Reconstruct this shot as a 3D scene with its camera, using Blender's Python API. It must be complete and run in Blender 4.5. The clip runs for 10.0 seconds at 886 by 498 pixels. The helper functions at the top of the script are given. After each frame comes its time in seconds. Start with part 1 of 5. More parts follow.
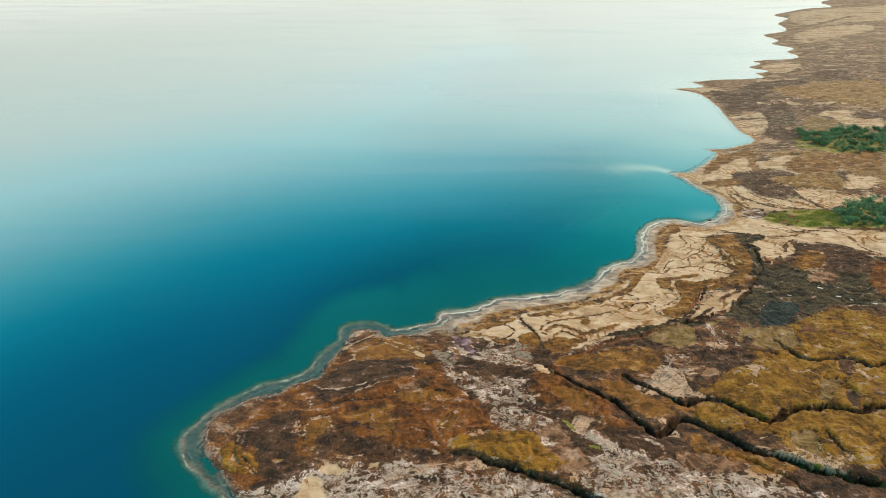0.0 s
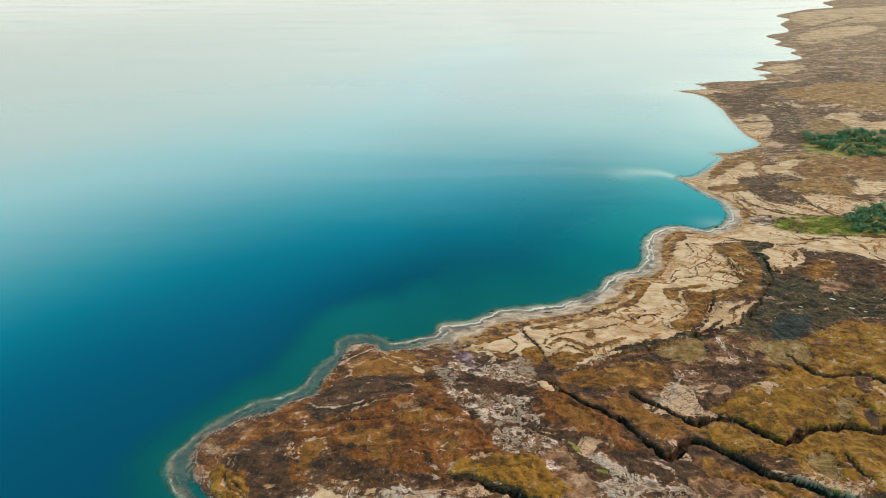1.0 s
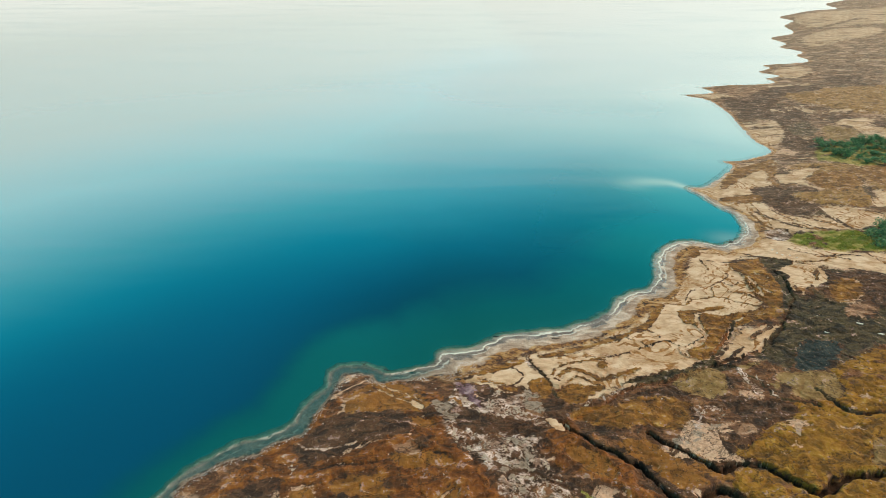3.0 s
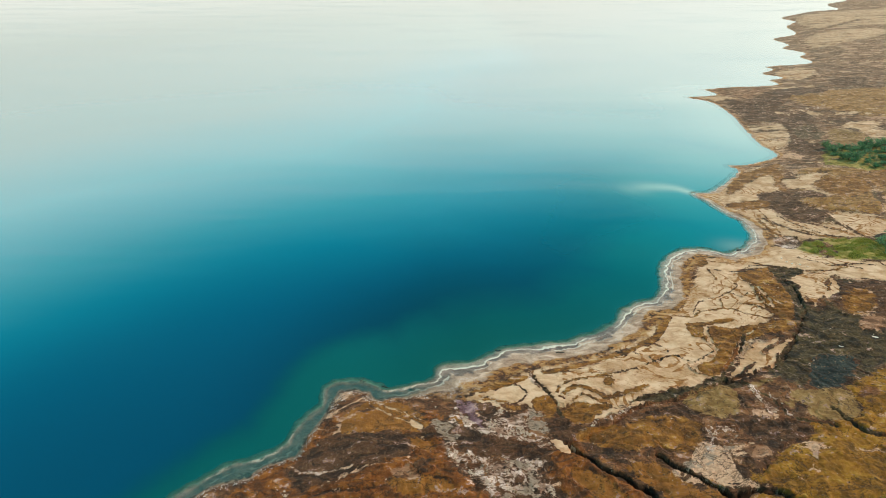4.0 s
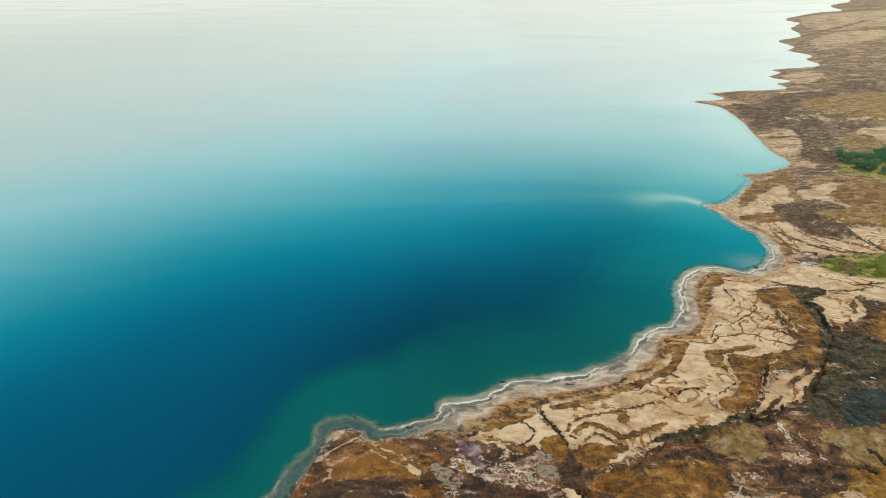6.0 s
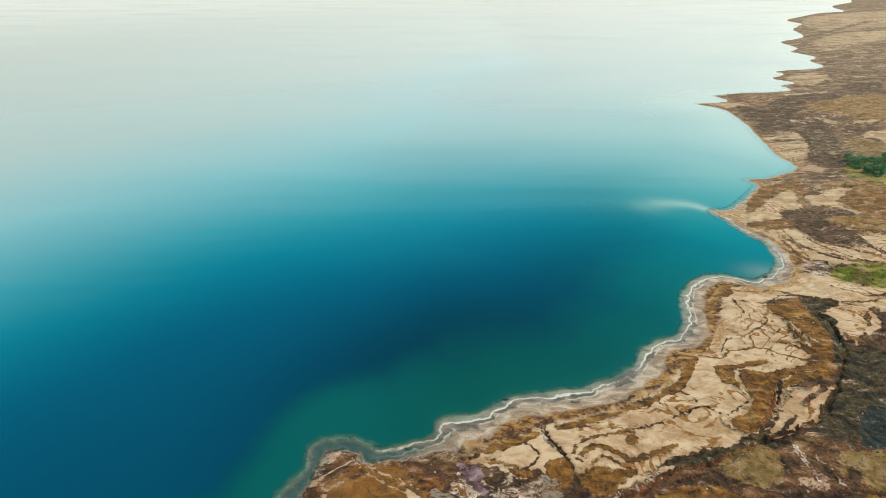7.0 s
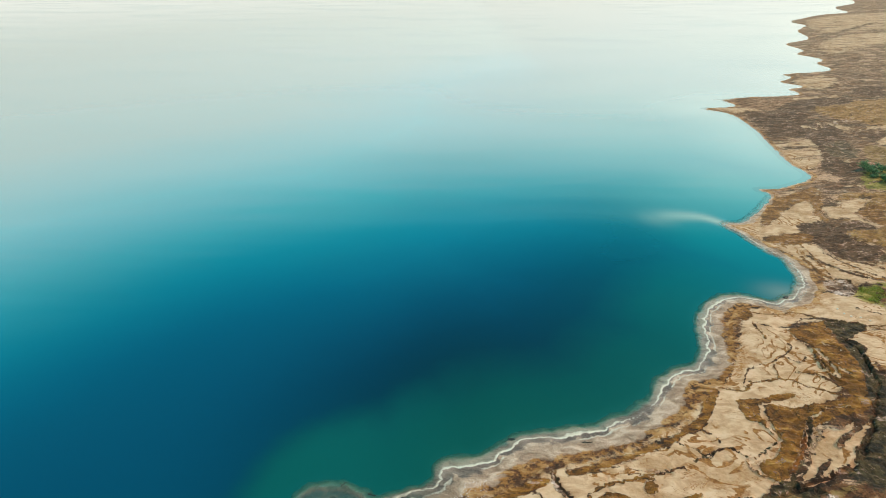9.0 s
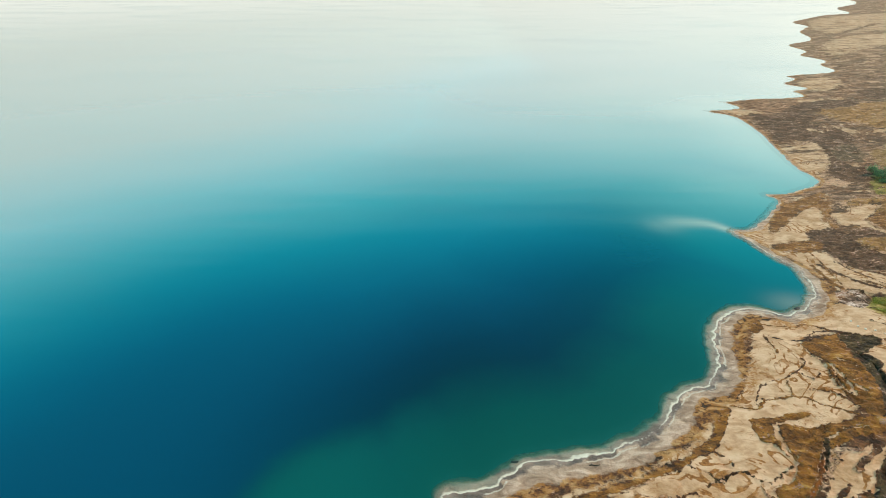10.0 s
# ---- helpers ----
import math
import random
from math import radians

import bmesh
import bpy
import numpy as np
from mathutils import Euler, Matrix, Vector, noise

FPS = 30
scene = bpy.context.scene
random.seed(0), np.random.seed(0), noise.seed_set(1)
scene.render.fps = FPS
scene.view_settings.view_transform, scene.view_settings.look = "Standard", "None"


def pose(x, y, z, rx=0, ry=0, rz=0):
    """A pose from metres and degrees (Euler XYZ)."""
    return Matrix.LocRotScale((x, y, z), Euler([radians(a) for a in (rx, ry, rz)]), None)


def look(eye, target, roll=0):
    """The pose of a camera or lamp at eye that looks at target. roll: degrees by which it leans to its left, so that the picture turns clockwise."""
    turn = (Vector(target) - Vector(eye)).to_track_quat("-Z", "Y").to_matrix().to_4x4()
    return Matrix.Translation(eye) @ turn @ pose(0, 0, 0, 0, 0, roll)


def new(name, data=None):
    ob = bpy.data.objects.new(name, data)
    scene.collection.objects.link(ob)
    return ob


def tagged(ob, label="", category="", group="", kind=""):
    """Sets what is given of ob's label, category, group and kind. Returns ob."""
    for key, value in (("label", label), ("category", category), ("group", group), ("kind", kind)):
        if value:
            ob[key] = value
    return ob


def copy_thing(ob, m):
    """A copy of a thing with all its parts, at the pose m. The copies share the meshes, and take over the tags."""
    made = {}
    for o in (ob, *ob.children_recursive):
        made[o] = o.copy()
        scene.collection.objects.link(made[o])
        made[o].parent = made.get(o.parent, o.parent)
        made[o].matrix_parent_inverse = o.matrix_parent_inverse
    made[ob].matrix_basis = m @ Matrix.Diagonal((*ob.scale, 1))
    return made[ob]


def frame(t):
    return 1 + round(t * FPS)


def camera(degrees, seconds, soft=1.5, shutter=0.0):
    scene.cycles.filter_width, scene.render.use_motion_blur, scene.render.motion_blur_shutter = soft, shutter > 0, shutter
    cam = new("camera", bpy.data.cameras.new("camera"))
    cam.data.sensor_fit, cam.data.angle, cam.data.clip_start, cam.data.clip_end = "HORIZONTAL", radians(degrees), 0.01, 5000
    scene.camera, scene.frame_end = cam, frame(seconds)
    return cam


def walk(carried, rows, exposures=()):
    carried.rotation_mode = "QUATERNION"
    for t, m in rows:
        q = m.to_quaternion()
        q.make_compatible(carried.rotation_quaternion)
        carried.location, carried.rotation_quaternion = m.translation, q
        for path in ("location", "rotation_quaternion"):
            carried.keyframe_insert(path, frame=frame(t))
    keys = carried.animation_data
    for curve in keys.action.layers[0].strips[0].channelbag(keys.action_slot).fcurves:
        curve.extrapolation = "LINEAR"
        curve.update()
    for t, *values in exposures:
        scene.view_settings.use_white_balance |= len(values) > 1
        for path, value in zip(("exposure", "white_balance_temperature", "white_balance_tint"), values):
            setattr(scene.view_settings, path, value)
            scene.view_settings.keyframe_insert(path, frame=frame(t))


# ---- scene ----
# ---------------------------------------------------------------- camera
cam = camera(76.0, 10.0, soft=0.9)
walk(cam, [(t, pose(-0.042 * t, 5.949 * t, 90, 90 - 27.318 + 0.0341 * t, 0, 0)) for t in (0.0, 2.5, 5.0, 7.5, 10.0)],
     exposures=[(0.0, 0.0), (10.0, 0.0)])

# ---------------------------------------------------------------- light
SUN_AZ, SUN_EL = radians(78), radians(48)      # azimuth from +y, clockwise
world = bpy.data.worlds.new("hazy_sky")
scene.world = world
world.use_nodes = True
wn = world.node_tree
wn.nodes.clear()
sky = wn.nodes.new("ShaderNodeTexSky")
sky.sky_type, sky.sun_disc = "NISHITA", False
sky.sun_elevation, sky.sun_rotation = SUN_EL, SUN_AZ
sky.air_density, sky.dust_density, sky.ozone_density = 1.0, 1.5, 2.0
bg = wn.nodes.new("ShaderNodeBackground")
bg.inputs["Strength"].default_value = 0.05
wo = wn.nodes.new("ShaderNodeOutputWorld")
# bright haze along the whole horizon, thinning into cyan and then into the clear sky
ray = wn.nodes.new("ShaderNodeTexCoord")
axis = wn.nodes.new("ShaderNodeSeparateXYZ")
haze = wn.nodes.new("ShaderNodeValToRGB")
haze.color_ramp.interpolation = "LINEAR"
stops = [(0.0, (0.365, 0.36, 0.322)), (0.07, (0.375, 0.375, 0.332)), (0.14, (0.485, 0.497, 0.447)), (0.21, (0.585, 0.630, 0.585)), (0.27, (0.575, 0.735, 0.71)), (0.325, (0.36, 0.72, 0.75)),
         (0.37, (0.13, 0.68, 0.735)), (0.42, (0.015, 0.54, 0.66)), (0.50, (0.01, 0.30, 0.45)), (0.62, (0.02, 0.16, 0.27)), (0.80, (0.04, 0.10, 0.16))]
while len(haze.color_ramp.elements) < len(stops):
    haze.color_ramp.elements.new(0.5)
for element, (place, colour) in zip(haze.color_ramp.elements, stops):
    element.position, element.color = place, (*colour, 1)
low = wn.nodes.new("ShaderNodeBackground")
low.inputs["Strength"].default_value = 3.0
clear = wn.nodes.new("ShaderNodeMapRange")
clear.interpolation_type = "SMOOTHSTEP"
clear.inputs["From Min"].default_value, clear.inputs["From Max"].default_value = 0.45, 0.8
blend = wn.nodes.new("ShaderNodeMixShader")
wn.links.new(ray.outputs["Generated"], axis.inputs[0])
bank = wn.nodes.new("ShaderNodeMath")                       # the haze stands a little higher in the west
bank.operation = "MULTIPLY_ADD"
bank.inputs[1].default_value = 0.075
wn.links.new(axis.outputs["X"], bank.inputs[0])
wn.links.new(axis.outputs["Z"], bank.inputs[2])
wn.links.new(bank.outputs[0], haze.inputs["Fac"])
wn.links.new(axis.outputs["Z"], clear.inputs["Value"])
wn.links.new(haze.outputs["Color"], low.inputs["Color"])
wn.links.new(sky.outputs[0], bg.inputs["Color"])
wn.links.new(clear.outputs[0], blend.inputs[0])
wn.links.new(low.outputs[0], blend.inputs[1])
wn.links.new(bg.outputs[0], blend.inputs[2])
wn.links.new(blend.outputs[0], wo.inputs[0])
sun = new("sun", bpy.data.lights.new("sun", "SUN"))
sun.data.energy, sun.data.angle, sun.data.color = 3.6, radians(3), (1.0, 0.70, 0.46)
sun_dir = Vector((math.sin(SUN_AZ) * math.cos(SUN_EL), math.cos(SUN_AZ) * math.cos(SUN_EL), math.sin(SUN_EL)))
sun.matrix_world = look((0, 0, 0), -sun_dir)
sun.location = (0, 0, 300)

# ---------------------------------------------------------------- plan of the coast (metres)
SHORE_BEHIND = [(-200, -4800), (-140, -900), (-80, -260), (-48, -60), (-24, 10), (-26, 45), (-33, 64)]
SHORE_NEAR = [(-41.6, 72.8), (-49.6, 79.6), (-54.0, 84.4), (-54.6, 89.3), (-51.8, 94.9), (-45.4, 102.6), (-37.1, 106.6), (-33.1, 109.7), (-30.9,
      116.4), (-27.5, 122.4), (-26.9, 128.1), (-22.5, 130.0), (-16.1, 128.6), (-12.9, 126.5), (-2.2, 129.7), (0.6, 134.7), (7.4, 135.3), (15.9,
      141.0), (24.4, 142.5), (33.1, 144.1), (42.4, 148.0), (48.8, 153.1), (53.0, 159.2), (58.6, 162.9), (63.9, 165.3), (69.4, 173.8), (73.1,
      185.4), (80.3, 194.7), (87.8, 197.8)]
SHORE_BAY = [(97.2, 194.2), (105.1, 197.8), (112.9, 207.0), (116.1, 220.6), (113.0, 230.3), (110.2, 242.2), (108.3, 250.4), (117.4, 253.5),
      (131.3, 268.4), (140.9, 281.0), (139.1, 287.7), (150.6, 289.7), (171, 304), (172, 322), (177, 348), (181, 366), (186, 390), (188, 424),
      (177, 440), (202, 448), (198, 473)]
SHORE_FAR = [(196, 465), (220, 475), (266, 485), (270, 505), (288, 516), (278, 533), (299, 555), (302, 571), (355, 591), (364, 629), (385, 654),
      (379, 690), (402, 720), (413, 775), (469, 825), (503, 912), (558, 990), (567, 1050), (641, 1129), (709, 1193), (778, 1234), (830, 1360),
      (975, 1514), (1079, 1705), (1318, 1949), (4800, 4800)]
MEADOW = [(126.9, 202.8), (152.1, 201.4), (147.6, 187.5), (132.0, 188.7), (123.0, 195.2)]
THICKET = [(151.1, 201.5), (162.8, 208.1), (176.9, 209.8), (216.1, 207.8), (194.2, 182.0), (160.0, 185.4), (145.7, 187.6)]
THICKET_FAR = [(195, 309), (228, 314), (248, 313), (318, 309), (290.2, 277.7), (207.7, 273.4), (192.1, 285.1)]
PLUME = [(108.3, 250.4), (101.2, 257.5), (90.9, 259.1), (83.5, 256.7)]
CREEK_BAY = [(111.9, 206.0), (120.5, 207.6), (126.4, 205.2), (127.0, 198.7), (136.0, 195.9), (164.4, 191.7), (188.1, 186.9)]
CREEK_MUD = [(104.8, 179.2), (104.8, 167.2), (99.7, 155.2), (88.9, 141.8), (79.8, 132.8), (66.8, 127.6), (54.3, 122.0), (43.1, 118.9), (29.9,
      110.6), (24.7, 108.5)]
CRACK = [(142.8, 186.3), (143.1, 174.4), (146.3, 167.7), (156.5, 161.4)]
GULLY_LONG = [(24.7, 108.5), (31.9, 101.0), (38.3, 96.1), (41.4, 90.0), (44.2, 85.9), (49.2, 89.9), (51.9, 90.8), (55.9, 87.4), (60.7, 82.8),
      (67.7, 79.1), (72.0, 77.0), (81.9, 73.1), (92.7, 69.4)]
GULLY_FORK = [(42.1, 105.0), (48.3, 99.9), (53.1, 95.7), (58.6, 96.9), (64.9, 94.1), (68.8, 89.8), (75.4, 93.2), (84.6, 94.3), (89.6, 92.5),
      (96.2, 93.5), (109.7, 90.4)]
GULLY_HIGH = [(84.6, 117.8), (87.0, 111.9), (90.3, 110.3), (98.7, 110.6), (102.0, 107.3), (106.5, 108.4), (126.9, 111.5)]
GULLY_SOUTH = [(5.1, 81.1), (12.6, 77.7), (18.8, 75.4), (26.4, 71.5), (31.9, 69.0)]
GULLY_THIN = [(51.0, 81.3), (59.3, 79.9), (65.1, 74.4), (67.1, 70.6)]
GULLIES = [(GULLY_LONG, 1.0, 2.2), (GULLY_FORK, 0.85, 1.8), (GULLY_HIGH, 0.45, 1.0), (GULLY_SOUTH, 0.65, 1.2), (GULLY_THIN, 0.5, 0.7),
           (CREEK_MUD, 0.6, 0.7), (CREEK_BAY, 1.2, 0.5), (CRACK, 0.6, 0.6)]
PATCHES = []


def patch(kind, soft, *points):
    """A piece of ground of one kind, inside an outline whose edge is soft metres wide."""
    PATCHES.append((kind, soft, 0.0, points))


def streak(kind, wide, *points):
    """A strip of one kind along a line."""
    PATCHES.append((kind, max(wide / 2, 0.3), wide, points))


# broad country
patch("gold", 3, (76.6, 113.2), (89.5, 119.0), (94.5, 128.1), (108.4, 133.4), (120.7, 128.9), (144.0, 123.4), (96.7, 68.2), (84.7, 77.0), (73.6,
      79.8), (65.6, 85.8), (55.2, 91.6), (60.3, 97.8), (58.5, 99.8), (68.9, 105.7))
patch("gold", 3, (163.3, 274.4), (203.5, 275.7), (278.0, 264.2), (244.0, 226.3), (172.8, 227.5), (144.9, 220.1))
patch("gold", 3, (247, 447), (341, 446), (437, 441), (371, 368), (287, 368), (254, 386))
patch("rust", 3, (-45.7, 88.2), (-39.0, 98.6), (-30.7, 108.4), (-23.8, 117.3), (-12.4, 120.9), (0.9, 116.6), (6.0, 102.6), (10.5, 92.9), (13.5,
      86.2), (1.8, 81.9), (-0.4, 79.8), (-16.1, 80.4), (-25.1, 80.7), (-33.8, 79.2), (-33.8, 75.4), (-37.3, 72.6), (-41.9, 76.7), (-48.2, 85.2))
patch("mud", 3, (105.4, 184.5), (110.6, 178.8), (103.5, 162.9), (107.7, 158.8), (120.7, 175.7), (133.8, 174.9), (139.5, 165.9), (161.2, 153.8),
      (140.9, 128.7), (123.7, 133.1), (110.9, 134.8), (99.8, 129.3), (90.8, 124.1), (82.6, 125.6), (77.0, 130.0), (87.3, 141.9), (97.0, 151.7),
      (101.1, 167.3))
patch("mud", 3, (201, 422), (226, 406), (220, 357), (202, 313), (180, 307), (194, 341), (191, 372))
patch("mud", 3, (129.9, 238.4), (144.9, 248.6), (148.1, 226.1), (147.0, 215.4), (134.8, 218.4))
patch("sand", 2.5, (2.4, 121.9), (18.4, 132.5), (35.4, 138.5), (52.7, 148.0), (67.6, 162.2), (80.5, 180.6), (87.7, 191.8), (100.8, 192.8),
      (120.5, 202.9), (134.0, 192.3), (158.4, 183.0), (177.1, 173.3), (162.7, 155.6), (145.0, 163.7), (136.7, 170.3), (122.0, 178.0), (109.9,
      181.4), (106.1, 186.1), (93.0, 179.4), (95.4, 167.4), (92.0, 155.7), (82.3, 145.6), (73.3, 136.1), (59.8, 125.1), (47.1, 122.8), (33.9,
      116.6), (25.9, 120.6), (21.2, 118.1), (11.3, 121.2))
patch("sand", 2.5, (179, 358), (198, 365), (198, 346), (181, 318), (170, 319))
patch("sand", 2.5, (107.8, 249.1), (131.0, 264.4), (147.2, 282.3), (163.6, 286.0), (147.0, 252.8), (129.9, 238.4), (134.8, 218.4), (160.7,
      215.5), (167.9, 209.0), (150.0, 201.6), (121.7, 205.6), (118.7, 223.9))
patch("sand", 2.5, (240, 334), (317, 346), (287, 309), (234, 314))
patch("sand", 2.5, (152.1, 228.9), (167.0, 218.2), (180.2, 214.5), (172.3, 203.1), (153.7, 204.1), (147.6, 216.6))
patch("sand", 2.5, (191, 455), (249, 470), (291, 471), (268, 446), (236, 442), (194, 425))
patch("salt", 2.5, (5.3, 119.0), (22.3, 115.6), (24.0, 108.5), (18.8, 100.3), (21.2, 91.0), (30.1, 87.6), (41.0, 81.4), (55.2, 75.8), (65.8,
      71.9), (69.8, 68.2), (21.8, 68.6), (22.1, 76.0), (20.0, 83.0), (13.5, 86.2), (9.4, 94.7), (7.3, 102.5), (11.8, 108.9))
patch("salt", 2.5, (-32.7, 75.3), (-24.7, 78.7), (-9.3, 79.5), (5.0, 76.3), (18.7, 74.7), (21.8, 68.6), (-37.6, 70.4))
patch("green", 3, *MEADOW)
patch("green", 3, *THICKET)
patch("green", 3, *THICKET_FAR)
# salt flats south of the headland
patch("sand", 0.7, (-27.3, 75.0), (-25.7, 77.1), (-22.9, 76.1), (-21.7, 72.1), (-27.0, 71.4))
patch("sand", 0.5, (-23.3, 80.3), (-19.2, 78.5), (-18.8, 77.4), (-21.1, 77.0), (-22.7, 78.4))
patch("sand", 0.5, (-14.8, 79.4), (-12.4, 79.8), (-12.5, 78.5), (-14.2, 78.6))
streak("salt", 0.9, (-19.6, 74.4), (-15.5, 75.8), (-9.1, 76.5), (-2.6, 75.5), (3.8, 74.4), (10.3, 75.9), (16.6, 74.8))
streak("salt", 0.5, (-11.3, 77.5), (-7.1, 79.1), (-4.2, 77.3))
streak("salt", 0.5, (-17.9, 77.1), (-13.4, 76.7), (-12.8, 75.6))
streak("salt", 1, (-22.0, 76.0), (-19.5, 73.4))
streak("salt", 1.1, (-15.0, 72.0), (-8.9, 74.2), (-0.4, 72.7), (1.7, 71.1))
streak("salt", 0.7, (-3.7, 75.9), (0.6, 72.6), (2.7, 71.1))
streak("salt", 1.2, (6.0, 75.0), (12.1, 72.3), (18.1, 70.8))
streak("salt", 0.6, (-33.5, 74.1), (-31.6, 75.3), (-30.7, 75.8), (-28.4, 75.3))
streak("salt", 0.6, (-33.1, 81.1), (-32.0, 81.1))
patch("gold", 1, (1.8, 84.8), (5.3, 85.8), (13.6, 87.0), (18.6, 85.3), (19.7, 81.5), (23.8, 79.3), (25.4, 76.6), (25.8, 73.3), (20.8, 74.7),
      (15.8, 76.7), (12.7, 78.1), (8.5, 81.7), (1.8, 81.2), (1.2, 82.6))
# mud strip along the south gully; its dark colour carries shade too
streak("mud", 2.4, (6.3, 81.8), (10.6, 79.1), (14.7, 77.2), (20.8, 74.4), (28.3, 70.6))
patch("dark", 1, (18.4, 83.8), (22.5, 81.5), (25.3, 78.6), (24.5, 77.3), (19.5, 80.1))
# dark mud flat
patch("gold", 1.5, (125.5, 164.4), (134.0, 166.1), (133.8, 160.0), (124.3, 156.4))
patch("rust", 1, (135.2, 158.1), (141.5, 158.7), (145.2, 155.9), (134.1, 140.6), (126.0, 140.7))
patch("clay", 1.5, (112.3, 151.1), (121.4, 154.6), (118.7, 147.4), (112.0, 147.5))
streak("dark", 0.6, (140.9, 186.5), (142.7, 176.7), (142.2, 170.0), (145.8, 164.9))
streak("dark", 0.5, (125.4, 184.2), (133.6, 184.5), (138.8, 183.1))
patch("pool", 1.5, (89.9, 134.0), (94.5, 136.8), (101.5, 135.1), (91.5, 125.4), (84.8, 125.5))
# spit and the flats behind it
streak("ochre", 1.6, (115.8, 237.3), (127.6, 238.8), (141.3, 246.5), (148.2, 252.6))
patch("ochre", 2, (150.4, 276.6), (159.7, 278.3), (149.4, 252.4), (144.1, 255.0))
streak("mud", 3, (134.5, 237.7), (137.3, 230.6), (144.9, 220.1))
streak("ochre", 1, (121.1, 223.9), (121.5, 209.8), (126.5, 206.3))
patch("salt", 1, (117.5, 206.0), (125.0, 207.8), (124.4, 202.1), (117.1, 200.4))
patch("sand", 1, (159.4, 269.5), (176.5, 272.8), (169.6, 265.5), (154.9, 260.7))
patch("sand", 1, (154.0, 256.2), (160.2, 255.4), (155.9, 249.9))
streak("mud", 2.4, (183.0, 262.6), (181.7, 249.6), (177.5, 238.1), (175.0, 230.9))
patch("sand", 1.5, (181.8, 241.6), (191.7, 237.5), (188.1, 230.5), (177.7, 224.0), (177.4, 230.8))
streak("sand", 1.5, (170.8, 224.3), (186.0, 225.7))
patch("clay", 1, (128.1, 196.9), (133.9, 201.7), (133.3, 194.0), (127.2, 191.4))
streak("dark", 1.5, (123.4, 223.7), (130.4, 209.8), (140.7, 204.2))
patch("dark", 2, (142.9, 244.6), (161.7, 251.0), (152.1, 228.9), (140.5, 220.6), (136.1, 230.8))
streak("dark", 1.4, (147.0, 215.4), (150.2, 205.5), (157.2, 202.7))
patch("dark", 2.5, (117.3, 171.2), (132.7, 173.1), (139.9, 163.8), (130.6, 152.6), (116.2, 154.7), (111.3, 158.7))
patch("ochre", 2, (116.5, 164.7), (126.2, 168.6), (121.9, 158.4), (112.7, 154.8))
patch("dark", 3, (195, 315), (221, 336), (249, 347), (234, 335), (202, 308))
patch("dark", 3, (234, 371), (260, 354), (273, 333), (243, 338))
patch("dark", 3, (148.2, 252.6), (159.6, 264.7), (160.7, 274.8), (149.9, 261.5))
# far capes
streak("salt", 2, (215, 387), (227, 392), (244, 395))
patch("sand", 2, (236, 355), (258, 362), (254, 350), (234, 346))
patch("sand", 2, (226, 335), (237, 328), (222, 314), (214, 324))
patch("sand", 2, (212, 381), (231, 389), (241, 383), (220, 371))
patch("sand", 2, (210, 413), (232, 425), (217, 404))
patch("sand", 1.5, (192, 324), (203, 327), (197, 318))
streak("salt", 1.6, (203, 353), (208, 342), (219, 343))
streak("sand", 2, (238, 377), (259, 382), (274, 375))
streak("sand", 2, (156.1, 260.5), (159.5, 247.0), (167.1, 242.4))
streak("sand", 1.5, (154.1, 237.2), (163.1, 231.4), (173.7, 228.8))
streak("sand", 1.5, (175.9, 287.4), (195.6, 291.1), (200.2, 284.1))
patch("clay", 1.5, (207, 328), (213, 330), (204, 313), (200, 314))
streak("mud", 5, (243, 447), (279, 465), (349, 457))
patch("sand", 10, (601, 1056), (744, 1162), (1284, 1382), (1020, 1089), (598, 898), (517, 872))
patch("sand", 6, (453, 771), (531, 842), (604, 858), (559, 790), (464, 719), (407, 678))
streak("dark", 9, (463, 816), (530, 866), (674, 1004))
streak("dark", 6, (377, 623), (447, 660), (534, 694))
streak("dark", 5, (458, 709), (550, 748), (652, 759))
streak("dark", 5, (397, 599), (454, 616), (541, 623))
streak("sand", 6, (375, 590), (499, 571))
streak("dark", 5, (347, 552), (392, 541), (478, 544))
streak("dark", 4, (347, 517), (399, 521), (454, 515))
patch("sand", 4, (290, 538), (327, 555), (322, 527), (289, 501))
patch("dark", 4, (317, 500), (348, 503), (319, 466), (301, 474))
# headland
patch("dark", 1.2, (-46.9, 82.9), (-44.5, 87.3), (-41.1, 90.9), (-36.1, 93.8), (-31.6, 95.2), (-31.2, 88.7), (-29.0, 81.9), (-27.6, 78.0), (-35.7,
      78.4), (-37.3, 82.3), (-40.4, 85.1), (-45.0, 85.4))
patch("dark", 1.2, (-29.0, 105.6), (-24.9, 112.1), (-19.7, 113.8), (-12.9, 114.7), (-8.7, 112.1), (-5.7, 106.1), (-10.7, 103.7), (-18.0, 101.1),
      (-27.4, 97.7), (-30.5, 100.8), (-30.6, 104.2))
patch("rust", 1, (-31.3, 93.6), (-26.9, 95.8), (-20.0, 97.8), (-16.5, 99.4), (-10.4, 100.9), (-3.0, 101.6), (1.9, 99.8), (1.8, 88.9), (-1.6,
      87.8), (-4.9, 86.3), (-9.5, 87.5), (-13.9, 86.9), (-16.5, 89.9), (-20.8, 88.4), (-25.3, 88.0), (-27.3, 84.1), (-29.3, 85.6))
patch("amber", 1.2, (-21.7, 93.2), (-17.1, 94.5), (-11.1, 94.0), (-10.5, 86.3), (-13.8, 85.6), (-16.4, 89.1), (-19.8, 89.4))
patch("amber", 1, (-20.0, 116.1), (-13.3, 118.6), (-7.5, 115.8), (-5.3, 112.2), (-11.5, 113.4), (-16.7, 111.9))
